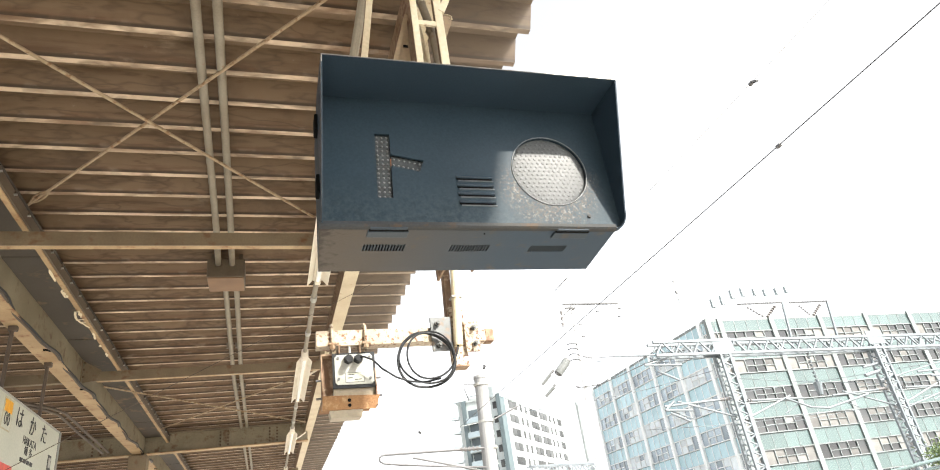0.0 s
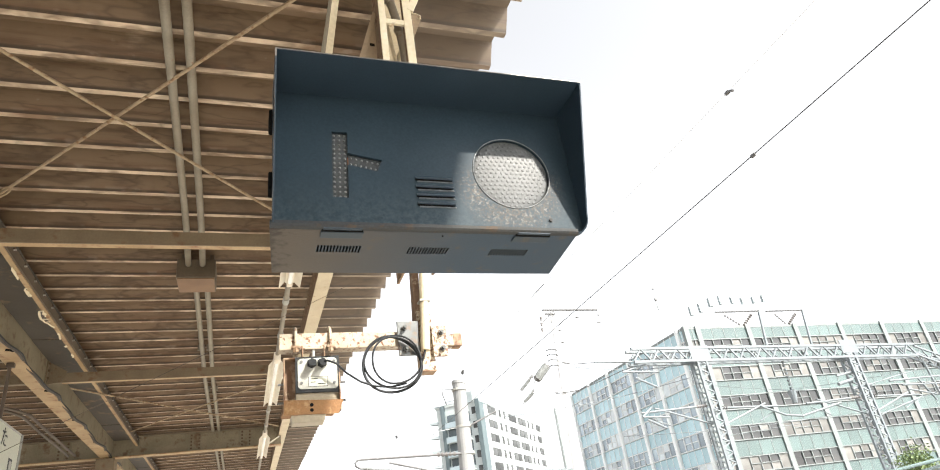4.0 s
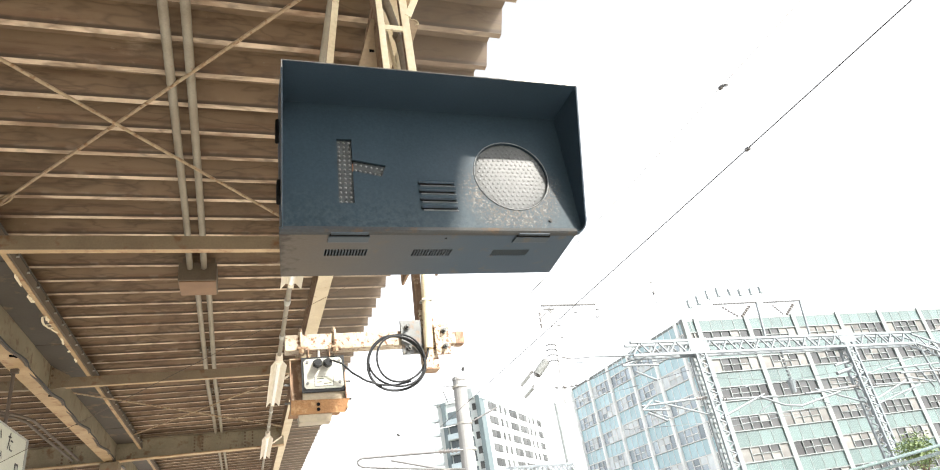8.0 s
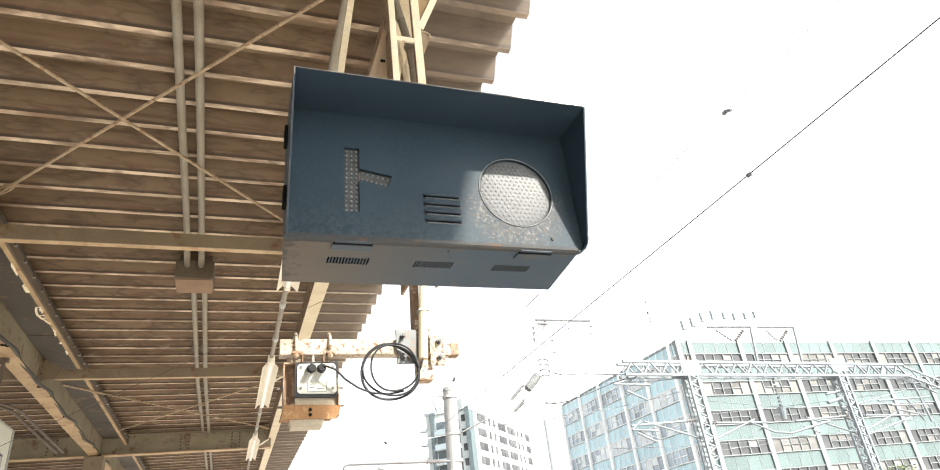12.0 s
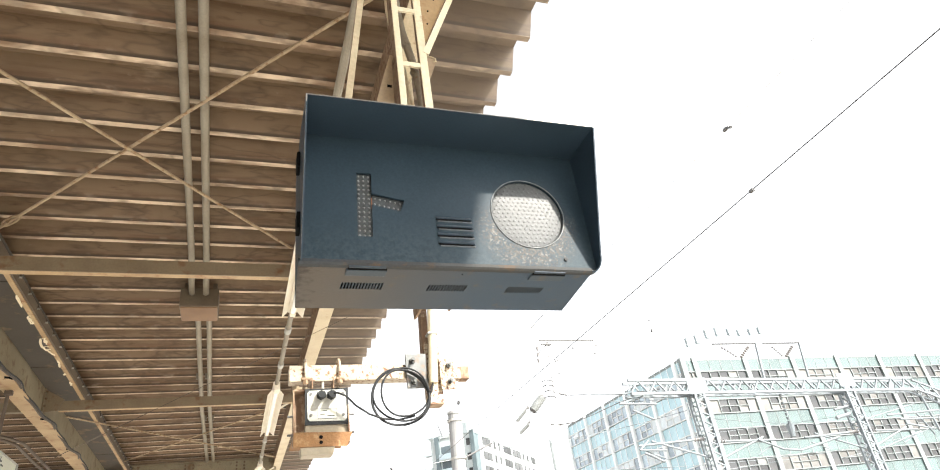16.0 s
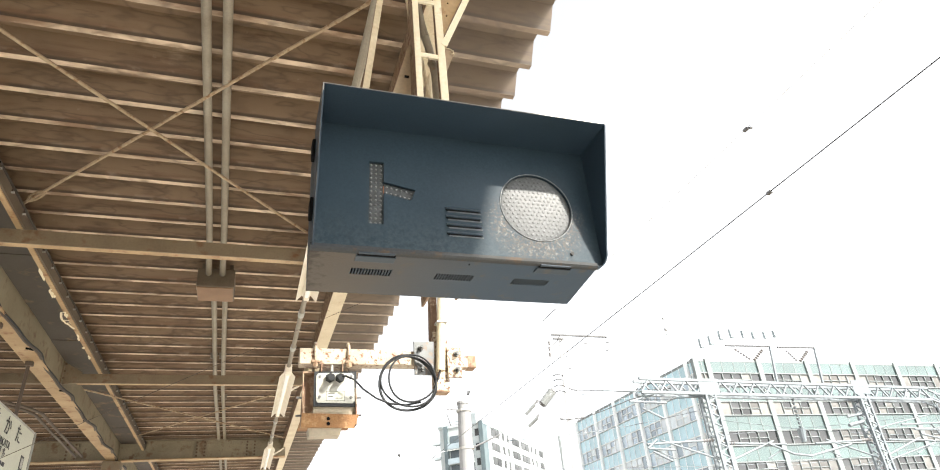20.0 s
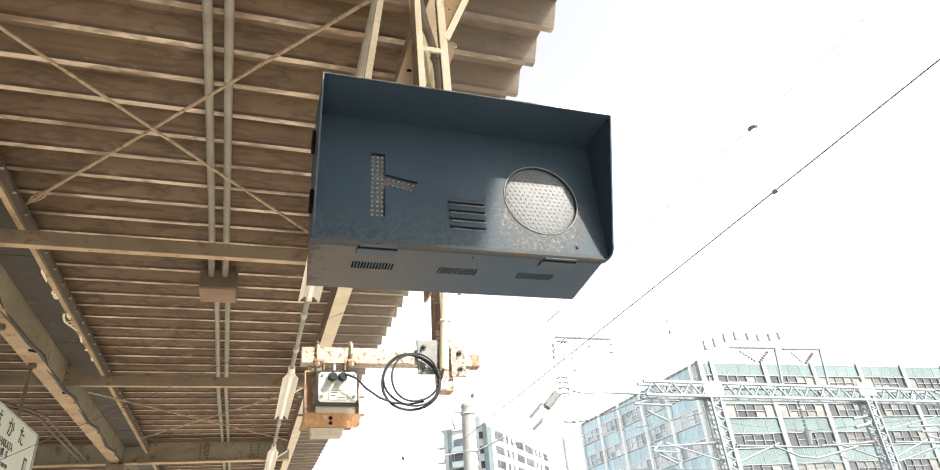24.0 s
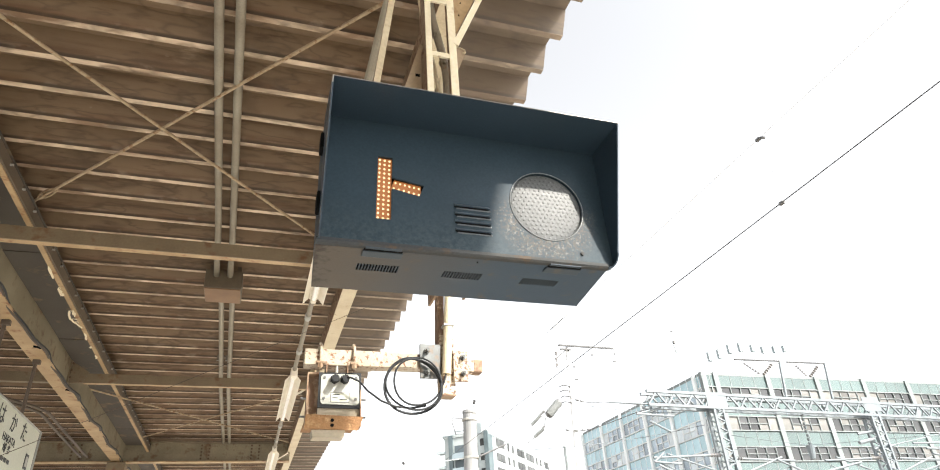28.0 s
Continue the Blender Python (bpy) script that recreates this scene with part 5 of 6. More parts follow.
def lattice(owner, a, b, width, depth, bays, mat, side_axis, chord=0.07, web=0.04):
    """A four-chord lattice from a to b with zigzag bracing on the two wide faces."""
    a, b = Vector(a), Vector(b)
    way = (b - a).normalized()
    s, d = Vector(side_axis).normalized(), way.cross(Vector(side_axis)).normalized()
    for i in (-1, 1):
        for j in (-1, 1):
            off = s * (i * width / 2) + d * (j * depth / 2)
            part("chord", bar(a + off, b + off, chord, chord), mat, owner)
    for j in (-1, 1):
        for k in range(bays):
            p, q = a.lerp(b, k / bays), a.lerp(b, (k + 0.5) / bays)
            r = a.lerp(b, (k + 1) / bays)
            o = d * (j * depth / 2)
            part("brace", bar(p - s * (width / 2) + o, q + s * (width / 2) + o, web, web), mat, owner)
            part("brace", bar(q + s * (width / 2) + o, r - s * (width / 2) + o, web, web), mat, owner)


def insulator_string(owner, a, b, count, r, mat="insulator"):
    a, b = Vector(a), Vector(b)
    for k in range(count):
        p, q = a.lerp(b, (k + 0.15) / count), a.lerp(b, (k + 0.75) / count)
        part("insulator", rod(p, q, r, 8, r * 0.5), M[mat], owner)


def build_gantry():
    g = thing("line_gantry", (25, 25.2, -1.3), "pale lattice steel gantry across the tracks", "gantry")
    lattice(g, (16.9, 25.2, E + 7.35), (34.8, 25.2, E + 7.00), 0.62, 0.5, 18, M["pale"], (0, 0, 1), 0.12, 0.07)
    lattice(g, (34.8, 25.2, E + 6.95), (37.2, 25.2, E + 6.1), 0.5, 0.5, 3, M["pale"], (0, 0, 1), 0.09, 0.05)
    for x in (20.6, 30.05):
        lattice(g, (x, 25.2, -1.3), (x, 25.2, E + 7.0), 0.5, 0.5, 22, M["pale"], (1, 0, 0), 0.11, 0.06)
        part("joint_plate", box((x - 0.55, 24.9, E + 6.98), (x + 0.55, 24.93, E + 7.68)), M["pale"], g)
    for x0, x1, vx in ((22.5, 25.28, 23.93), (25.74, 28.2, 26.86)):
        part("insulator_beam", bar((x0, 25.2, E + 9.47), (x1, 25.2, E + 9.5), 0.06, 0.06), M["wire"], g)
        insulator_string(g, (x0 + 0.5, 25.2, E + 9.3), (vx - 0.1, 25.2, E + 8.75), 6, 0.06)
        insulator_string(g, (vx + 0.1, 25.2, E + 8.75), (x1 - 0.5, 25.2, E + 9.35), 6, 0.08)
        part("support", bar((x1, 25.2, E + 9.5), (x1 - 0.25, 25.2, E + 7.6), 0.09, 0.09), M["pale"], g)
    for x, s, z in ((20.4, -1, 4.9), (20.8, 1, 4.75), (29.8, -1, 4.75), (30.3, 1, 4.75)):
        arm = part("cantilever", rod((x, 25.2, E + z), (x + s * 3.6, 25.2, E + z - 0.12), 0.05, 8), M["pale"], g)
        part("cantilever_brace", rod((x, 25.2, E + z - 0.85), (x + s * 2.9, 25.2, E + z + 0.05), 0.045, 8), M["pale"], arm)
        part("registration_arm", rod((x + s * 3.3, 25.2, E + z - 0.35), (x + s * 2.3, 25.2, E + z - 0.75), 0.03, 6), M["pale"], arm)
        insulator_string(arm, (x + s * 0.1, 25.2, E + z), (x + s * 0.7, 25.2, E + z - 0.02), 4, 0.09)
    # bracket ends, small arms and the hung section insulator
    for a, b, r in (((17.27, 4.96), (16.74, 4.59), 0.05), ((16.74, 4.59), (18.09, 4.50), 0.045), ((16.95, 4.46), (17.83, 4.03), 0.05),
                    ((14.94, 7.15), (18.1, 7.07), 0.035), ((16.27, 6.65), (18.2, 6.57), 0.05), ((16.87, 6.34), (17.86, 5.88), 0.05), ((16.3, 6.65), (17.6, 6.95), 0.04),
                    ((23.3, 4.66), (24.6, 4.16), 0.05), ((24.6, 4.16), (25.6, 4.05), 0.05), ((25.6, 4.05), (28.3, 4.53), 0.05),
                    ((28.67, 5.86), (30.1, 6.06), 0.06), ((28.6, 5.44), (29.6, 5.62), 0.09), ((29.4, 5.14), (30.8, 5.33), 0.06),
                    ((32.1, 5.43), (36.0, 5.53), 0.05), ((32.9, 5.18), (36.0, 5.13), 0.05), ((30.8, 5.35), (34.4, 5.94), 0.025), ((30.6, 3.77), (34.0, 4.52), 0.03),
                    ((33.2, 4.95), (35.1, 4.57), 0.05), ((34.2, 5.5), (34.9, 4.3), 0.05), ((35.2, 6.3), (35.4, 4.2), 0.06)):
        part("tube_arm", rod((a[0], 25.1, E + a[1]), (b[0], 25.1, E + b[1]), r, 8), M["pale"], g)
    insulator_string(g, (25.66, 25.2, E + 7.0), (25.58, 25.2, E + 5.3), 9, 0.09, "pale")
    part("hung_weight", rod((25.57, 25.2, E + 5.3), (25.52, 25.2, E + 4.7), 0.20, 10, 0.12), M["pale"], g)
    rnd = random.Random(2)
    for i, (x0, z0, x1, z1) in enumerate(((14.2, 7.1, 20.6, 7.0), (10.5, 5.2, 20.4, 6.4), (21, 5.3, 35, 6.1), (21, 3.6, 36, 4.6), (22, 6.2, 36, 5.2), (30, 3.8, 38, 5.1), (17, 4.2, 30, 4.3))):
        sag = rnd.uniform(0.05, 0.2)
        part("feeder_wire", add_path(bmesh.new(), [(x0 + (x1 - x0) * k / 8, 25.6 + 0.3 * i, E + z0 + (z1 - z0) * k / 8 - sag * math.sin(math.pi * k / 8)) for k in range(9)], 0.014, 5), M["pale"], g)


def build_far_gantry():
    g = thing("far_gantry", (20.4, 45, -1.3), "small pale lattice gantry further along the line", "gantry")
    lattice(g, (17.7, 45, E + 4.88), (23.0, 45, E + 4.62), 0.6, 0.5, 8, M["pale"], (0, 0, 1), 0.11, 0.07)
    for x in (18.0, 22.7):
        part("post", bar((x, 45, -1.3), (x, 45, E + 4.7), 0.2, 0.2), M["pale"], g)


def build_poles():
    p = thing("concrete_pole", (7.3, 22, -1.3), "tapered grey concrete line pole with steel bands", "pole")
    part("shaft", rod((7.15, 22, -1.3), (7.39, 22, E + 5.72), 0.30, 18, 0.235), M["pole"], p)
    part("cap", rod((7.385, 22, E + 5.70), (7.395, 22, E + 5.80), 0.255, 18), M["pole"], p)
    for z in (5.45, 4.15, 3.25):
        part("band", rod((7.37, 22, E + z), (7.37, 22, E + z + 0.08), 0.275, 18), M["galv"], p)
    for a, b, r in (((7.1, 21.8, 3.27), (3.7, 21.8, 3.36), 0.04), ((7.1, 21.8, 2.5), (4.6, 21.8, 3.19), 0.035), ((7.6, 21.8, 4.2), (8.6, 21.8, 4.6), 0.03)):
        part("bracket_tube", rod((a[0], a[1], E + a[2]), (b[0], b[1], E + b[2]), r, 8), M["line_steel"], p)
    part("bracket_loop", add_path(bmesh.new(), [(3.72, 21.8, E + 3.36), (3.58, 21.8, E + 3.345), (3.50, 21.8, E + 3.27), (3.52, 21.8, E + 3.17), (3.64, 21.8, E + 3.09), (4.2, 21.8, E + 3.0), (5.6, 21.8, E + 2.82), (7.1, 21.8, E + 2.64)], 0.035, 8), M["line_steel"], p)
    insulator_string(p, (6.9, 21.8, E + 3.28), (6.2, 21.8, E + 3.3), 5, 0.09)
    part("hook_bar", add_path(bmesh.new(), [(7.2, 21.9, E + 5.50), (6.72, 21.9, E + 5.53), (6.70, 21.9, E + 5.35), (6.82, 21.9, E + 4.95)], 0.016, 6), M["line_steel"], p)
    part("finial", rod((7.58, 22, E + 6.08), (7.62, 22, E + 6.2), 0.05, 8), M["wire"], p)
    part("finial_stem", rod((7.5, 22, E + 5.78), (7.6, 22, E + 6.1), 0.008, 5), M["pale"], p)

    s = thing("span_wire", (4.97, 22, E + 4.02), "thin pale span wire with a dark clamp beside the pole", "wire")
    part("wire", add_path(bmesh.new(), [(7.33, 22, E + 4.19), (6.2, 22, E + 4.07), (4.97, 22, E + 4.02), (3.65, 22, E + 4.08), (1.3, 22, E + 4.3), (0.5, 22, E + 2.36)], 0.006, 5), M["pale_white"], s)
    part("clamp", rod((4.94, 22, E + 4.06), (4.99, 22, E + 3.97), 0.045, 8, 0.035), M["wire"], s)
    t = thing("feeder_pole", (21.2, 40, -1.3), "tall pale feeder pole with a crossarm and insulators", "pole")
    part("shaft", rod((20.3, 40, -1.3), (21.2, 40, E + 15.3), 0.22, 12, 0.16), M["pale_white"], t)
    part("crossarm", bar((20.4, 39.8, E + 15.37), (24.9, 39.8, E + 15.33), 0.10, 0.10), M["wire"], t)
    part("arm_plate", box((20.5, 39.7, E + 15.0), (21.3, 39.8, E + 15.1)), M["wire"], t)
    part("transformer", rod((19.78, 39.7, E + 11.19), (19.08, 40.0, E + 10.43), 0.29, 16, 0.29), M["pale_drum"], t, "grey drum-shaped transformer")
    for a, c in (((19.78, 39.7, 11.19), (19.86, 39.67, 11.28)), ((19.08, 40.0, 10.43), (19.00, 40.03, 10.34))):
        part("drum_end", rod((a[0], a[1], E + a[2]), (c[0], c[1], E + c[2]), 0.29, 16, 0.20), M["line_steel"], t)
    part("hung_insulator", rod((18.3, 39.6, E + 10.28), (17.75, 40.02, E + 9.72), 0.11, 10), M["pale_drum"], t)
    part("hung_insulator", rod((18.4, 39.6, E + 9.4), (17.85, 40.02, E + 8.92), 0.11, 10), M["pale_drum"], t)
    for x, z in ((18.42, 10.40), (18.6, 10.55), (18.5, 9.55)):
        part("link", rod((x - 0.07, 39.8, E + z - 0.07), (x + 0.07, 39.8, E + z + 0.07), 0.075, 8), M["line_steel"], t)
    for a, b in (((18.95, 10.62), (18.45, 10.4)), ((18.85, 10.5), (18.5, 9.45)), ((17.7, 9.7), (17.25, 9.34)), ((17.75, 8.85), (17.15, 8.44))):
        part("jumper", rod((a[0], 39.8, E + a[1]), (b[0], 39.8, E + b[1]), 0.02, 5), M["line_steel"], t)
    for z in (12.35, 12.0, 11.6, 11.2):
        part("stirrup", add_path(bmesh.new(), [(20.0, 39.7, E + z - 0.05), (20.3, 39.7, E + z + 0.06), (20.75, 39.7, E + z), (20.8, 39.7, E + z - 0.1)], 0.032, 5), M["wire"], t)
    for x, z in ((24.9, 14.9), (24.76, 14.3), (23.04, 14.74), (21.44, 13.78), (21.46, 12.88)):
        part("pin_insulator", rod((x - 0.1, 39.75, E + z), (x + 0.12, 39.75, E + z + 0.03), 0.055, 8, 0.035), M["line_steel"], t)
        part("pin_link", rod((x, 39.75, E + z), (x - 0.05, 39.75, E + min(z + 0.9, 15.35)), 0.006, 5), M["pale_white"], t)
    insulator_string(t, (20.15, 39.8, E + 14.9), (20.05, 39.8, E + 13.6), 3, 0.10)
    part("jumper", rod((20.05, 39.8, E + 14.3), (21.0, 39.8, E + 15.1), 0.03, 6), M["line_steel"], t)
    for points, clamps in ((((21.1, 39.8, 13.04), (21.6, 39.8, 12.92), (22.05, 39.8, 12.88), (20.62, 35.0, 11.56), (18.0, 27.5, 9.35), (19.0, 25.6, 9.0)), ((21.25, 13.0), (21.6, 12.92))),
                           (((20.15, 39.8, 10.91), (20.82, 39.8, 10.91), (21.83, 39.8, 10.99), (19.40, 33.0, 9.76), (17.6, 27.0, 8.85), (17.9, 25.6, 8.75)), ((20.2, 10.95), (20.85, 10.93), (21.4, 10.96), (21.8, 11.0)))):
        w = thing("feeder_span", points[0], "thin dark feeder wire running from the pole to the gantry", "wire", "feeder wires")
        part("wire", add_path(bmesh.new(), points, 0.024, 5), M["line_steel"], w)
        for x, z in clamps:
            part("clamp", rod((x - 0.12, 39.75, z + 0.03), (x + 0.12, 39.75, z - 0.02), 0.055, 6), M["line_steel"], w)


# ---- buildings ----
def build_office():
    b = thing("office_building", (46.7, 58, -1.3), "pale office block with teal spandrels and window bands", "building")
    rnd = random.Random(7)
    X0, X1, Y0, Y1, TOP = 46.7, 105.0, 58.0, 87.6, E + 20.15
    part("core", box((X0 + 0.4, Y0 + 0.4, -1.3), (X1 - 0.4, Y1 - 0.4, TOP - 0.3)), M["column"], b)
    part("roof_slab", box((X0 + 0.05, Y0 + 0.05, TOP - 0.3), (X1, Y1, TOP)), M["column"], b)
    fx = [46.95, 48.55] + [48.55 + 7.1 * i for i in range(1, 9)]
    ly = [58.2, 59.4, 65.0, 70.5, 76.1, 81.6, 87.4]
    for x in fx:
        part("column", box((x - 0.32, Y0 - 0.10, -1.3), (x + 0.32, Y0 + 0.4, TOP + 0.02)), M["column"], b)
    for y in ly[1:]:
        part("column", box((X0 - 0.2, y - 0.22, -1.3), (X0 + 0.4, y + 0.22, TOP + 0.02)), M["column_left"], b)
    tops = [E + 18.55 - 3.2 * i for i in range(6)]
    meshes = {}

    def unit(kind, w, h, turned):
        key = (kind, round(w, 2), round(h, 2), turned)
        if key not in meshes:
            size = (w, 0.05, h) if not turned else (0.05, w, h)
            # the turned side takes the copies lightened to offset its shade
            mat = {"pane": M["glass_sky"] if turned else M["glass"], "blind_pane": M["blind_left"] if turned else M["blind"], "spandrel_panel": M["spandrel_left"] if turned else M["spandrel"], "mullion": M["left_mullion"] if turned else M["mullion"]}[kind]
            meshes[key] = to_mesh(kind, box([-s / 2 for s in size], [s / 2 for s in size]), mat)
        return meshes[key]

    def bay(a, c, turned):
        for i, zt in enumerate(tops):
            zb, zn = zt - 1.52, zt + 1.62
            at = (X0 + 0.12, (a + c) / 2, (zt + zb) / 2) if turned else ((a + c) / 2, Y0 + 0.12, (zt + zb) / 2)
            wide = c - a
            count = max(2, round(wide / 1.25))
            pw = wide / count

            def spot(u, z, out=0.0):
                return (X0 + 0.12 - out, a + u, z) if turned else (a + u, Y0 + 0.12 - out, z)

            def member(u0, u1, z0, z1, out=0.08):
                lo, hi = ((X0 + 0.05 - out, a + u0, z0), (X0 + 0.2, a + u1, z1)) if turned else ((a + u0, Y0 + 0.05 - out, z0), (a + u1, Y0 + 0.2, z1))
                return lo, hi
            bm = bmesh.new()
            for k in range(count + 1):
                add_box(bm, *member(k * pw - 0.04, k * pw + 0.04, zb, zt))
            add_box(bm, *member(0, wide, zt - 0.05, zt + 0.05, 0.1))
            add_box(bm, *member(0, wide, zb - 0.05, zb + 0.05, 0.12))
            if count > 3:
                add_box(bm, *member(pw, wide - pw, (zt + zb) / 2 - 0.04, (zt + zb) / 2 + 0.04))
            for k in range(1, 4 if count >= 4 else count):
                shared("mullion", unit("mullion", 0.07, 1.5, turned), b, spot(k * wide / (4 if count >= 4 else count), (zt + zn) / 2 + 0.02, 0.05))
            win = part("window", bm, M["left_mullion" if turned else "mullion"], b, at=at)
            drawn = rnd.random()
            for k in range(count):
                halves = ((zt + zb) / 2,) if count <= 3 or k in (0, count - 1) else (zt - 0.38, zb + 0.38)
                for z in halves:
                    h = 1.5 if len(halves) == 1 else 0.72
                    shade = rnd.random() < (0.75 if drawn < 0.34 else 0.22)
                    shared("pane", unit("blind_pane" if shade else "pane", pw - 0.08, h, turned), win, spot((k + 0.5) * pw, z))
            sc = 4 if count >= 4 else count
            sw = wide / sc
            for k in range(sc):
                shared("spandrel_panel", unit("spandrel_panel", sw - 0.07, 1.5, turned), b, spot((k + 0.5) * sw, (zt + zn) / 2 + 0.02, 0.02))
        part("sill_band", box(*(((X0 - 0.02, a, -1.3), (X0 + 0.15, c, tops[-1] - 1.6)) if turned else ((a, Y0 - 0.02, -1.3), (c, Y0 + 0.15, tops[-1] - 1.6)))), M["spandrel"], b)
    for a, c in zip(fx, fx[1:]):
        bay(a + 0.32, c - 0.32, False)
    for a, c in zip(ly, ly[1:]):
        bay(a + 0.26, c - 0.26, True)
    pent = thing("roof_vents", (58, 66, TOP), "row of pale vent posts on the office roof", "roof vents")
    part("plinth", box((51.5, 61.8, TOP), (67, 63.5, TOP + 0.6)), M["render"], pent)
    for x, z in ((51.9, 23.5), (53.4, 23.9), (55.1, 24.6), (56.8, 24.9), (58.6, 25.0), (60.2, 24.9), (62.0, 25.0), (63.6, 25.2)):
        post = part("vent_post", box((x - 0.03, 62.1, TOP + 0.6), (x + 0.03, 62.16, E + z - 0.5)), M["pale_white"], pent)
        wide, tall = (0.24, 0.60) if x < 58 else (0.17, 0.35)
        part("vent_head", box((x - wide, 61.95, E + z - 0.5), (x + wide, 62.3, E + z + tall)), M["balcony"], post)
    ant = thing("roof_antenna", (47.2, 62, TOP), "thin pale roof antenna with a dark head", "antenna")
    part("mast", rod((47.2, 62, TOP), (47.07, 62, 28.2), 0.05, 6), M["pale_white"], ant)
    part("head", prism([(46.93, 26.25), (47.10, 26.30), (47.24, 25.35), (47.10, 25.32)], "y", 61.85, 61.93), M["balcony"], ant)
    part("collar", box((47.04, 61.88, 26.50), (47.22, 62.12, 26.85)), M["line_steel"], ant)
    part("tip", rod((46.98, 61.9, 28.05), (47.18, 61.9, 28.05), 0.09, 6), M["line_steel"], ant)



def oriented(a, c, depth, z0, z1):
    """A box on the plan line from a to c, thickened to its left by depth."""
    a, c = Vector(a), Vector(c)
    w = (c - a).normalized()
    n = Vector((-w.y, w.x))
    return prism([tuple(a), tuple(c), tuple(c + n * depth), tuple(a + n * depth)], "z", z0, z1)


def build_apartments():
    C = Vector((46.0, 126.9))
    u, v = Vector((0.653, 0.757)), Vector((-0.757, 0.653))
    TOP = E + 29.2
    b = thing("apartment_building", (C.x, C.y, -1.3), "white apartment block with rows of windows and balconies", "building")
    part("wall", oriented(C, C + u * 44.6, 9.6, -1.3, TOP), M["render"], b)
    part("parapet", oriented(C - u * 0.2 - v * 0.2, C + u * 44.6, 10.0, TOP, TOP + 0.6), M["render"], b)
    part("stair_tower", oriented(C + v * 1.0 - u * 0.3, C + v * 1.0 + u * 2.5, 2.6, TOP, TOP + 2.2), M["balcony"], b)
    spans = ((5.3, 10.1), (12.2, 13.2), (15.3, 16.3), (18.7, 23.8), (25.3, 31.0), (32.8, 33.7), (36.1, 37.0), (39.7, 43.0))
    for floor in range(11):
        z = E + 28.2 - 2.9 * floor
        for s0, s1 in spans:
            p, q = C + u * s0, C + u * s1
            win = part("window", oriented(p - v * 0.04 - u * 0.12, q - v * 0.04 + u * 0.12, 0.06, z - 0.82, z + 0.82), M["window_frame"], b, at=(p.x, p.y, z))
            count = 2 if s1 - s0 > 2 else 1
            for c in range(count):
                a0, a1 = p.lerp(q, c / count + 0.03), p.lerp(q, (c + 1) / count - 0.03)
                part("pane", oriented(a0 - v * 0.07, a1 - v * 0.07, 0.04, z - 0.7, z + 0.62), M["glass_dark"], win)
        z -= 0.5
        p = C + v * 2.0
        bal = part("balcony", prism([tuple(p), tuple(p - u * 1.2), tuple(p + v * 5.4 - u * 1.2), tuple(p + v * 5.4)], "z", z - 3.1, z - 2.95), M["render"], b, at=(p.x, p.y, z))
        part("balcony_rail", oriented(p - u * 1.2, p + v * 5.4 - u * 1.2, 0.1, z - 2.95, z - 1.9), M["rail_glass"], bal, "pale blue balcony rail")
        part("balcony_window", oriented(p + v * 5.3 - u * 0.06, p + v * 0.1 - u * 0.06, 0.05, z - 2.2, z - 0.2), M["balcony_glass"], bal)
        p = C + v * 0.75
        win = part("window", oriented(p + v * 0.85 - u * 0.04, p - u * 0.04, 0.05, z - 0.9, z + 0.5), M["window_frame"], b, at=(p.x, p.y, z))
        part("pane", oriented(p + v * 0.75 - u * 0.07, p + v * 0.1 - u * 0.07, 0.05, z - 0.8, z + 0.4), M["glass_dark"], win)
        part("awning", prism([tuple(C + v * 9.3), tuple(C + v * 11.2 - u * 0.6), tuple(C + v * 11.0 + u * 1.2), tuple(C + v * 9.3 + u * 1.2)], "z", z - 1.5, z - 1.0), M["balcony"], b)
    for a, w in ((-0.35, 0.9), (7.6, 0.9)):
        p = C + v * a
        part("corner_column", oriented(p + v * w - u * 0.45, p - u * 0.45, 0.4, -1.3, TOP + 0.4), M["teal_column"], b, "blue-grey vertical strip")
    part("corner_panel", oriented(C + u * 0.5 - v * 0.15, C + u * 2.6 - v * 0.15, 0.12, -1.3, TOP + 0.2), M["teal_column"], b)
    for k in range(3):
        part("corner_pipe", rod((*(C - v * 0.2 + u * (3.2 + 0.5 * k)), -1.3), (*(C - v * 0.2 + u * (3.2 + 0.5 * k)), TOP), 0.07, 6), M["balcony"], b)
    for a, c, z0 in ((8.6, 10.2, 29.0), (3.0, 7.2, 29.6)):
        part("roof_rail", oriented(C + v * c - u * 0.4, C + v * a - u * 0.4, 0.1, E + z0 + 0.55, E + z0 + 0.75), M["balcony"], b)
        for e in (a, c):
            part("roof_rail_post", oriented(C + v * (e + 0.1) - u * 0.4, C + v * e - u * 0.4, 0.1, E + z0 - 1, E + z0 + 0.6), M["balcony"], b)

    t = thing("white_tower", (29.4, 57, -1.3), "narrow white tower block far behind the line", "building")
    part("wall", box((28.43, 57, -1.3), (30.3, 57.3, E + 12.0)), M["render"], t)
    part("edge_strip", box((28.49, 56.93, -1.3), (28.54, 57.0, E + 11.9)), M["balcony"], t)


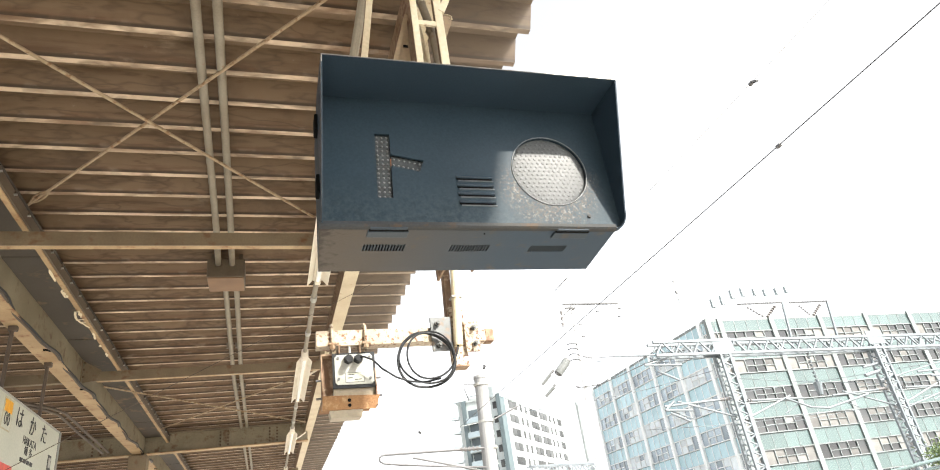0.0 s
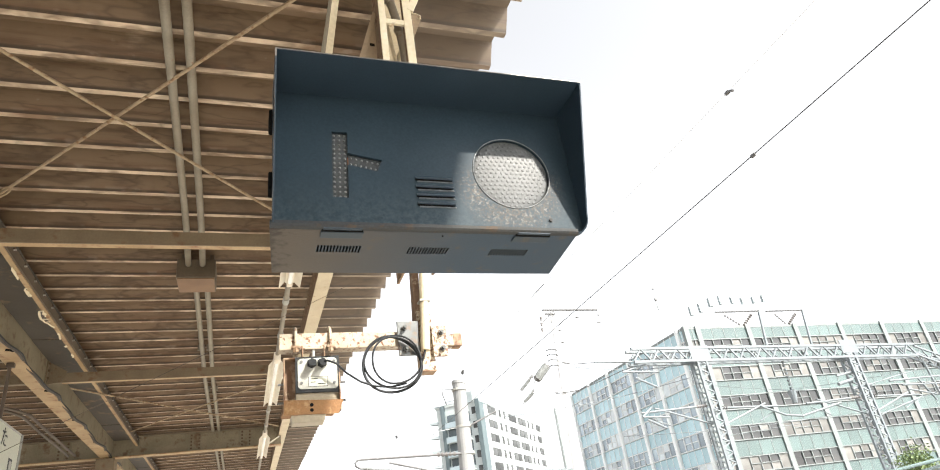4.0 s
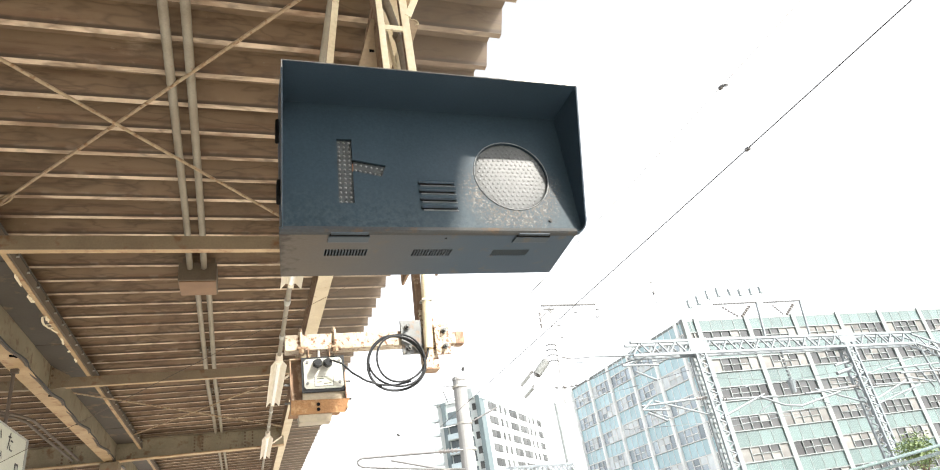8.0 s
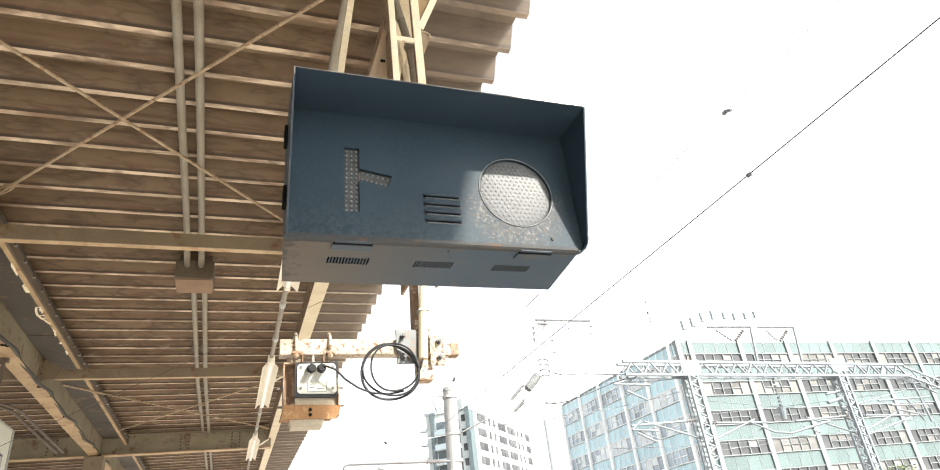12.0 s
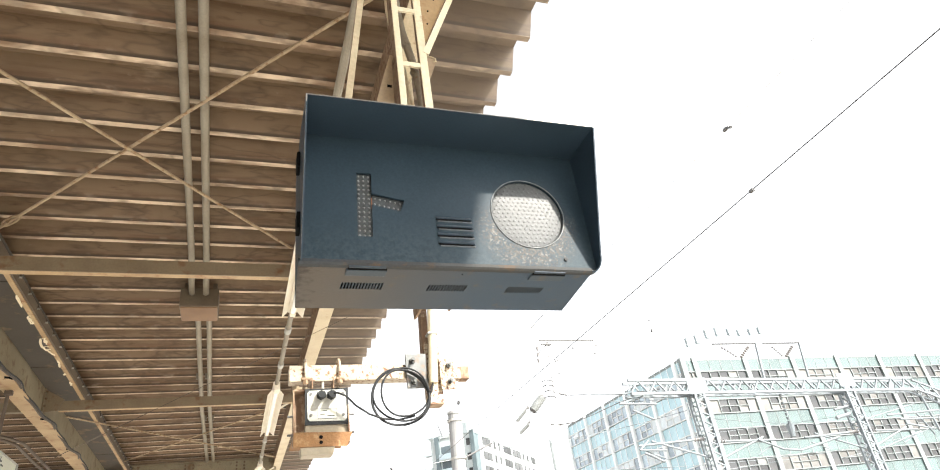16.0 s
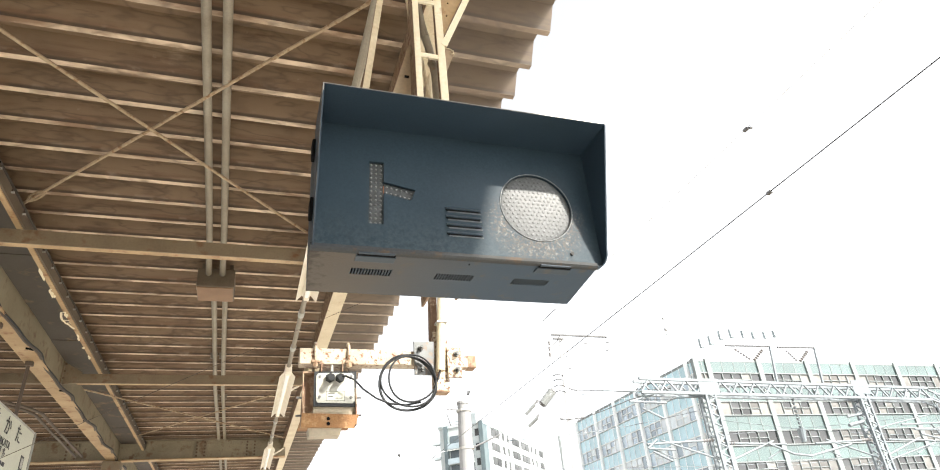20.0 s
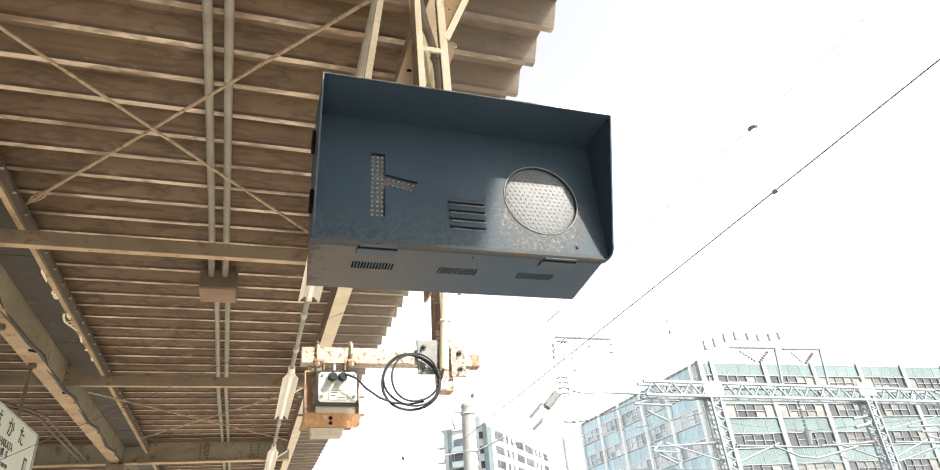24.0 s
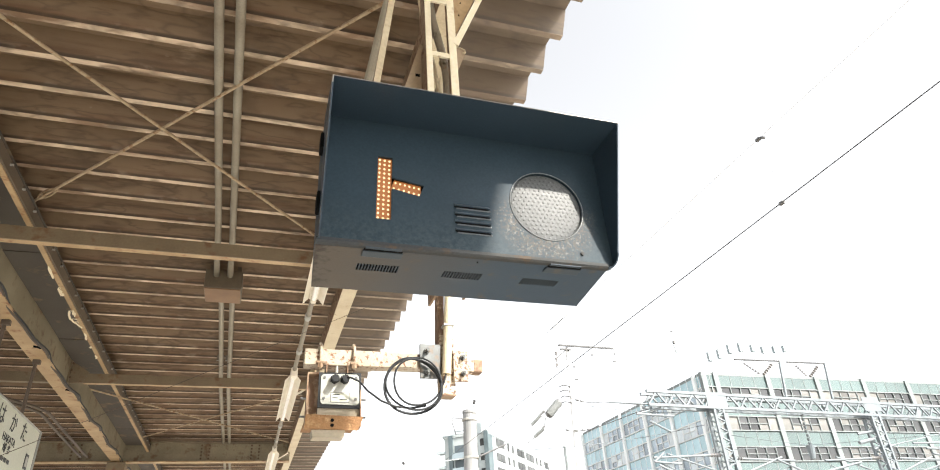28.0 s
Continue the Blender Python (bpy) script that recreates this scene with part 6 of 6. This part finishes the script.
def build_corner():
    r = thing("pipe_bridge", (20, 18, -1.3), "pale green pipes on posts beside the line", "pipes")
    for z, k in ((0.53, 0), (0.28, 0.25)):
        part("pipe", rod((16, 18 + k, E + z - 0.18), (27, 18 + k, E + z + 0.72), 0.06, 10), M["spandrel"], r)
    for x in (17.5, 21, 24.5):
        part("post", bar((x, 18.2, -1.3), (x, 18.2, E + 0.28 + (x - 18.5) * 0.08), 0.1, 0.1), M["pale"], r)
    tree = thing("shrub_tree", (28.9, 23, -1.3), "small bushy green tree beyond the pipes", "tree")
    part("trunk", rod((28.9, 23, -1.3), (28.95, 23, 2.2), 0.13, 8, 0.06), M["bark"], tree)
    rnd = random.Random(9)
    for k in range(6):
        a = rnd.uniform(0, 6.28)
        part("limb", rod((28.95, 23, 1.2 + 0.14 * k), (28.95 + 0.5 * math.cos(a), 23 + 0.5 * math.sin(a), 2.1 + 0.16 * k), 0.04, 6, 0.015), M["bark"], tree)
    bm = bmesh.new()
    for k in range(1900):
        d = Vector((rnd.gauss(0, 0.36), rnd.gauss(0, 0.36), rnd.gauss(0, 0.33)))
        p = Vector((28.95, 23, 2.75)) + d
        x, y = Vector((rnd.gauss(0, 1), rnd.gauss(0, 1), rnd.gauss(0, 1))).normalized() * 0.07, Vector((rnd.gauss(0, 1), rnd.gauss(0, 1), rnd.gauss(0, 1))).normalized() * 0.04
        bm.faces.new([bm.verts.new(p + q) for q in (-x, y, x, -y)])
    part("crown", bm, M["leaf"], tree)


M["lip"] = material("lip_paint", (0.040, 0.046, 0.052), (0.050, 0.050, 0.048), 3, 0.55, 0, 0.06, 180, (0.075, 0.055, 0.040), 0.62, 30, spec=0.06)
M["lip_edge"] = material("lip_edge", (0.15, 0.16, 0.165), (0.10, 0.11, 0.115), 30, 0.4, 0.2)
# mullion colour lightened for the shaded left side
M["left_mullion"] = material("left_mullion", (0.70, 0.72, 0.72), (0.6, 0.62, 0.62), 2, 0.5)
M["teal_column"] = material("teal_column", (0.110, 0.145, 0.155), (0.085, 0.114, 0.124), 0.6, 0.6)
M["plate_paint"] = material("plate_paint", (0.36, 0.365, 0.33), (0.31, 0.315, 0.28), 8, 0.5, 0, 0.05, 120, (0.25, 0.21, 0.16), 0.68, 30)
M["housing_paint"] = material("housing_paint", (0.29, 0.25, 0.18), (0.235, 0.195, 0.135), 8, 0.5, 0, 0.08, 120, (0.2, 0.12, 0.06), 0.68, 24)
M["rust_bolt"] = material("rust_bolt", (0.13, 0.085, 0.05), (0.09, 0.055, 0.03), 20, 0.7)
M["pale_drum"] = material("pale_drum", (0.21, 0.22, 0.215), (0.17, 0.18, 0.175), 2, 0.5)
M["rusty_post"] = material("rusted_post", (0.46, 0.40, 0.31), (0.38, 0.30, 0.21), 8, 0.65, 0, 0.4, 120, (0.13, 0.068, 0.042), 0.53, 75, wear_soft=0.03)
M["rusty_angle"] = material("rusty_angle", (0.20, 0.13, 0.085), (0.13, 0.075, 0.045), 10, 0.8, 0, 0.4, 120, (0.34, 0.27, 0.19), 0.60, 30)
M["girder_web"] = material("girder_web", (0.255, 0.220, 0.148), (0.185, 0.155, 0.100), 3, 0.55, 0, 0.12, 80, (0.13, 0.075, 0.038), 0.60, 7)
M["conduit_brown"] = material("cable_brown", (0.075, 0.055, 0.038), (0.05, 0.036, 0.026), 12, 0.6)
M["clamp_grey"] = material("clamp_grey", (0.135, 0.145, 0.145), (0.10, 0.105, 0.103), 14, 0.5, 0.1, 0.15, 100, (0.14, 0.10, 0.07), 0.60, 30)
M["rim_grey"] = material("rim_grey", (0.24, 0.24, 0.22), (0.19, 0.19, 0.175), 8, 0.5, 0.2)
M["badge_edge"] = material("badge_edge", (0.50, 0.45, 0.30), None, 10, 0.5)
M["cream_light"] = material("fresh_cream", (0.78, 0.71, 0.53), (0.68, 0.60, 0.43), 6, 0.5, 0, 0.1, 90, (0.34, 0.22, 0.12), 0.68, 18)
M["box_brown"] = material("box_brown", (0.125, 0.098, 0.066), (0.095, 0.072, 0.048), 5, 0.6)
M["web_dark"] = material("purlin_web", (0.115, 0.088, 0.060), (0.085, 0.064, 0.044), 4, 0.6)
M["rust_cover"] = material("brown_cover", (0.190, 0.108, 0.055), (0.15, 0.082, 0.040), 6, 0.6)
M["pale_white"] = material("white_steel", (0.78, 0.79, 0.79), (0.72, 0.73, 0.73), 2, 0.5)
M["glass_dark"] = material("apartment_glass", (0.055, 0.060, 0.062), (0.095, 0.096, 0.094), 0.5, 0.4, spec=0.2, island=0.4)
M["window_frame"] = material("dark_window_frame", (0.055, 0.058, 0.060), (0.075, 0.078, 0.080), 0.5, 0.5, spec=0.2)
M["rail_glass"] = material("rail_glass", (0.25, 0.31, 0.345), (0.30, 0.36, 0.39), 0.5, 0.3)
M["balcony_glass"] = material("balcony_glass", (0.06, 0.08, 0.09), (0.09, 0.11, 0.12), 0.5, 0.2, island=0.3)

build_ground()
build_roof()
build_frame()
build_conduits()
build_lamps()
build_bent_conduits()
build_sign()
indicator, glyph_bar, glyph_stroke = build_indicator()
build_hanger()
build_camera_arm()
build_catenary()
build_gantry()
build_far_gantry()
build_poles()
build_corner()
build_office()
build_apartments()


def motions():
    """At 26.6 s both lamp strips turn their glowing side to the front."""
    axis_bar = Vector((0.0035, 0, 0.159)).normalized()
    axis_stroke = Vector((0.0685, 0, -0.012)).normalized()
    for ob, axis in ((glyph_bar, axis_bar), (glyph_stroke, axis_stroke)):
        place = ob.location.copy()
        rows = [(t, Matrix.Translation(place) @ Matrix.Rotation(radians(a), 4, axis)) for t, a in ((0, 0), (26.6, 0), (26.6334, 60), (26.6667, 120), (26.7, 180), (28.0, 180))]
        walk(ob, rows)


motions()
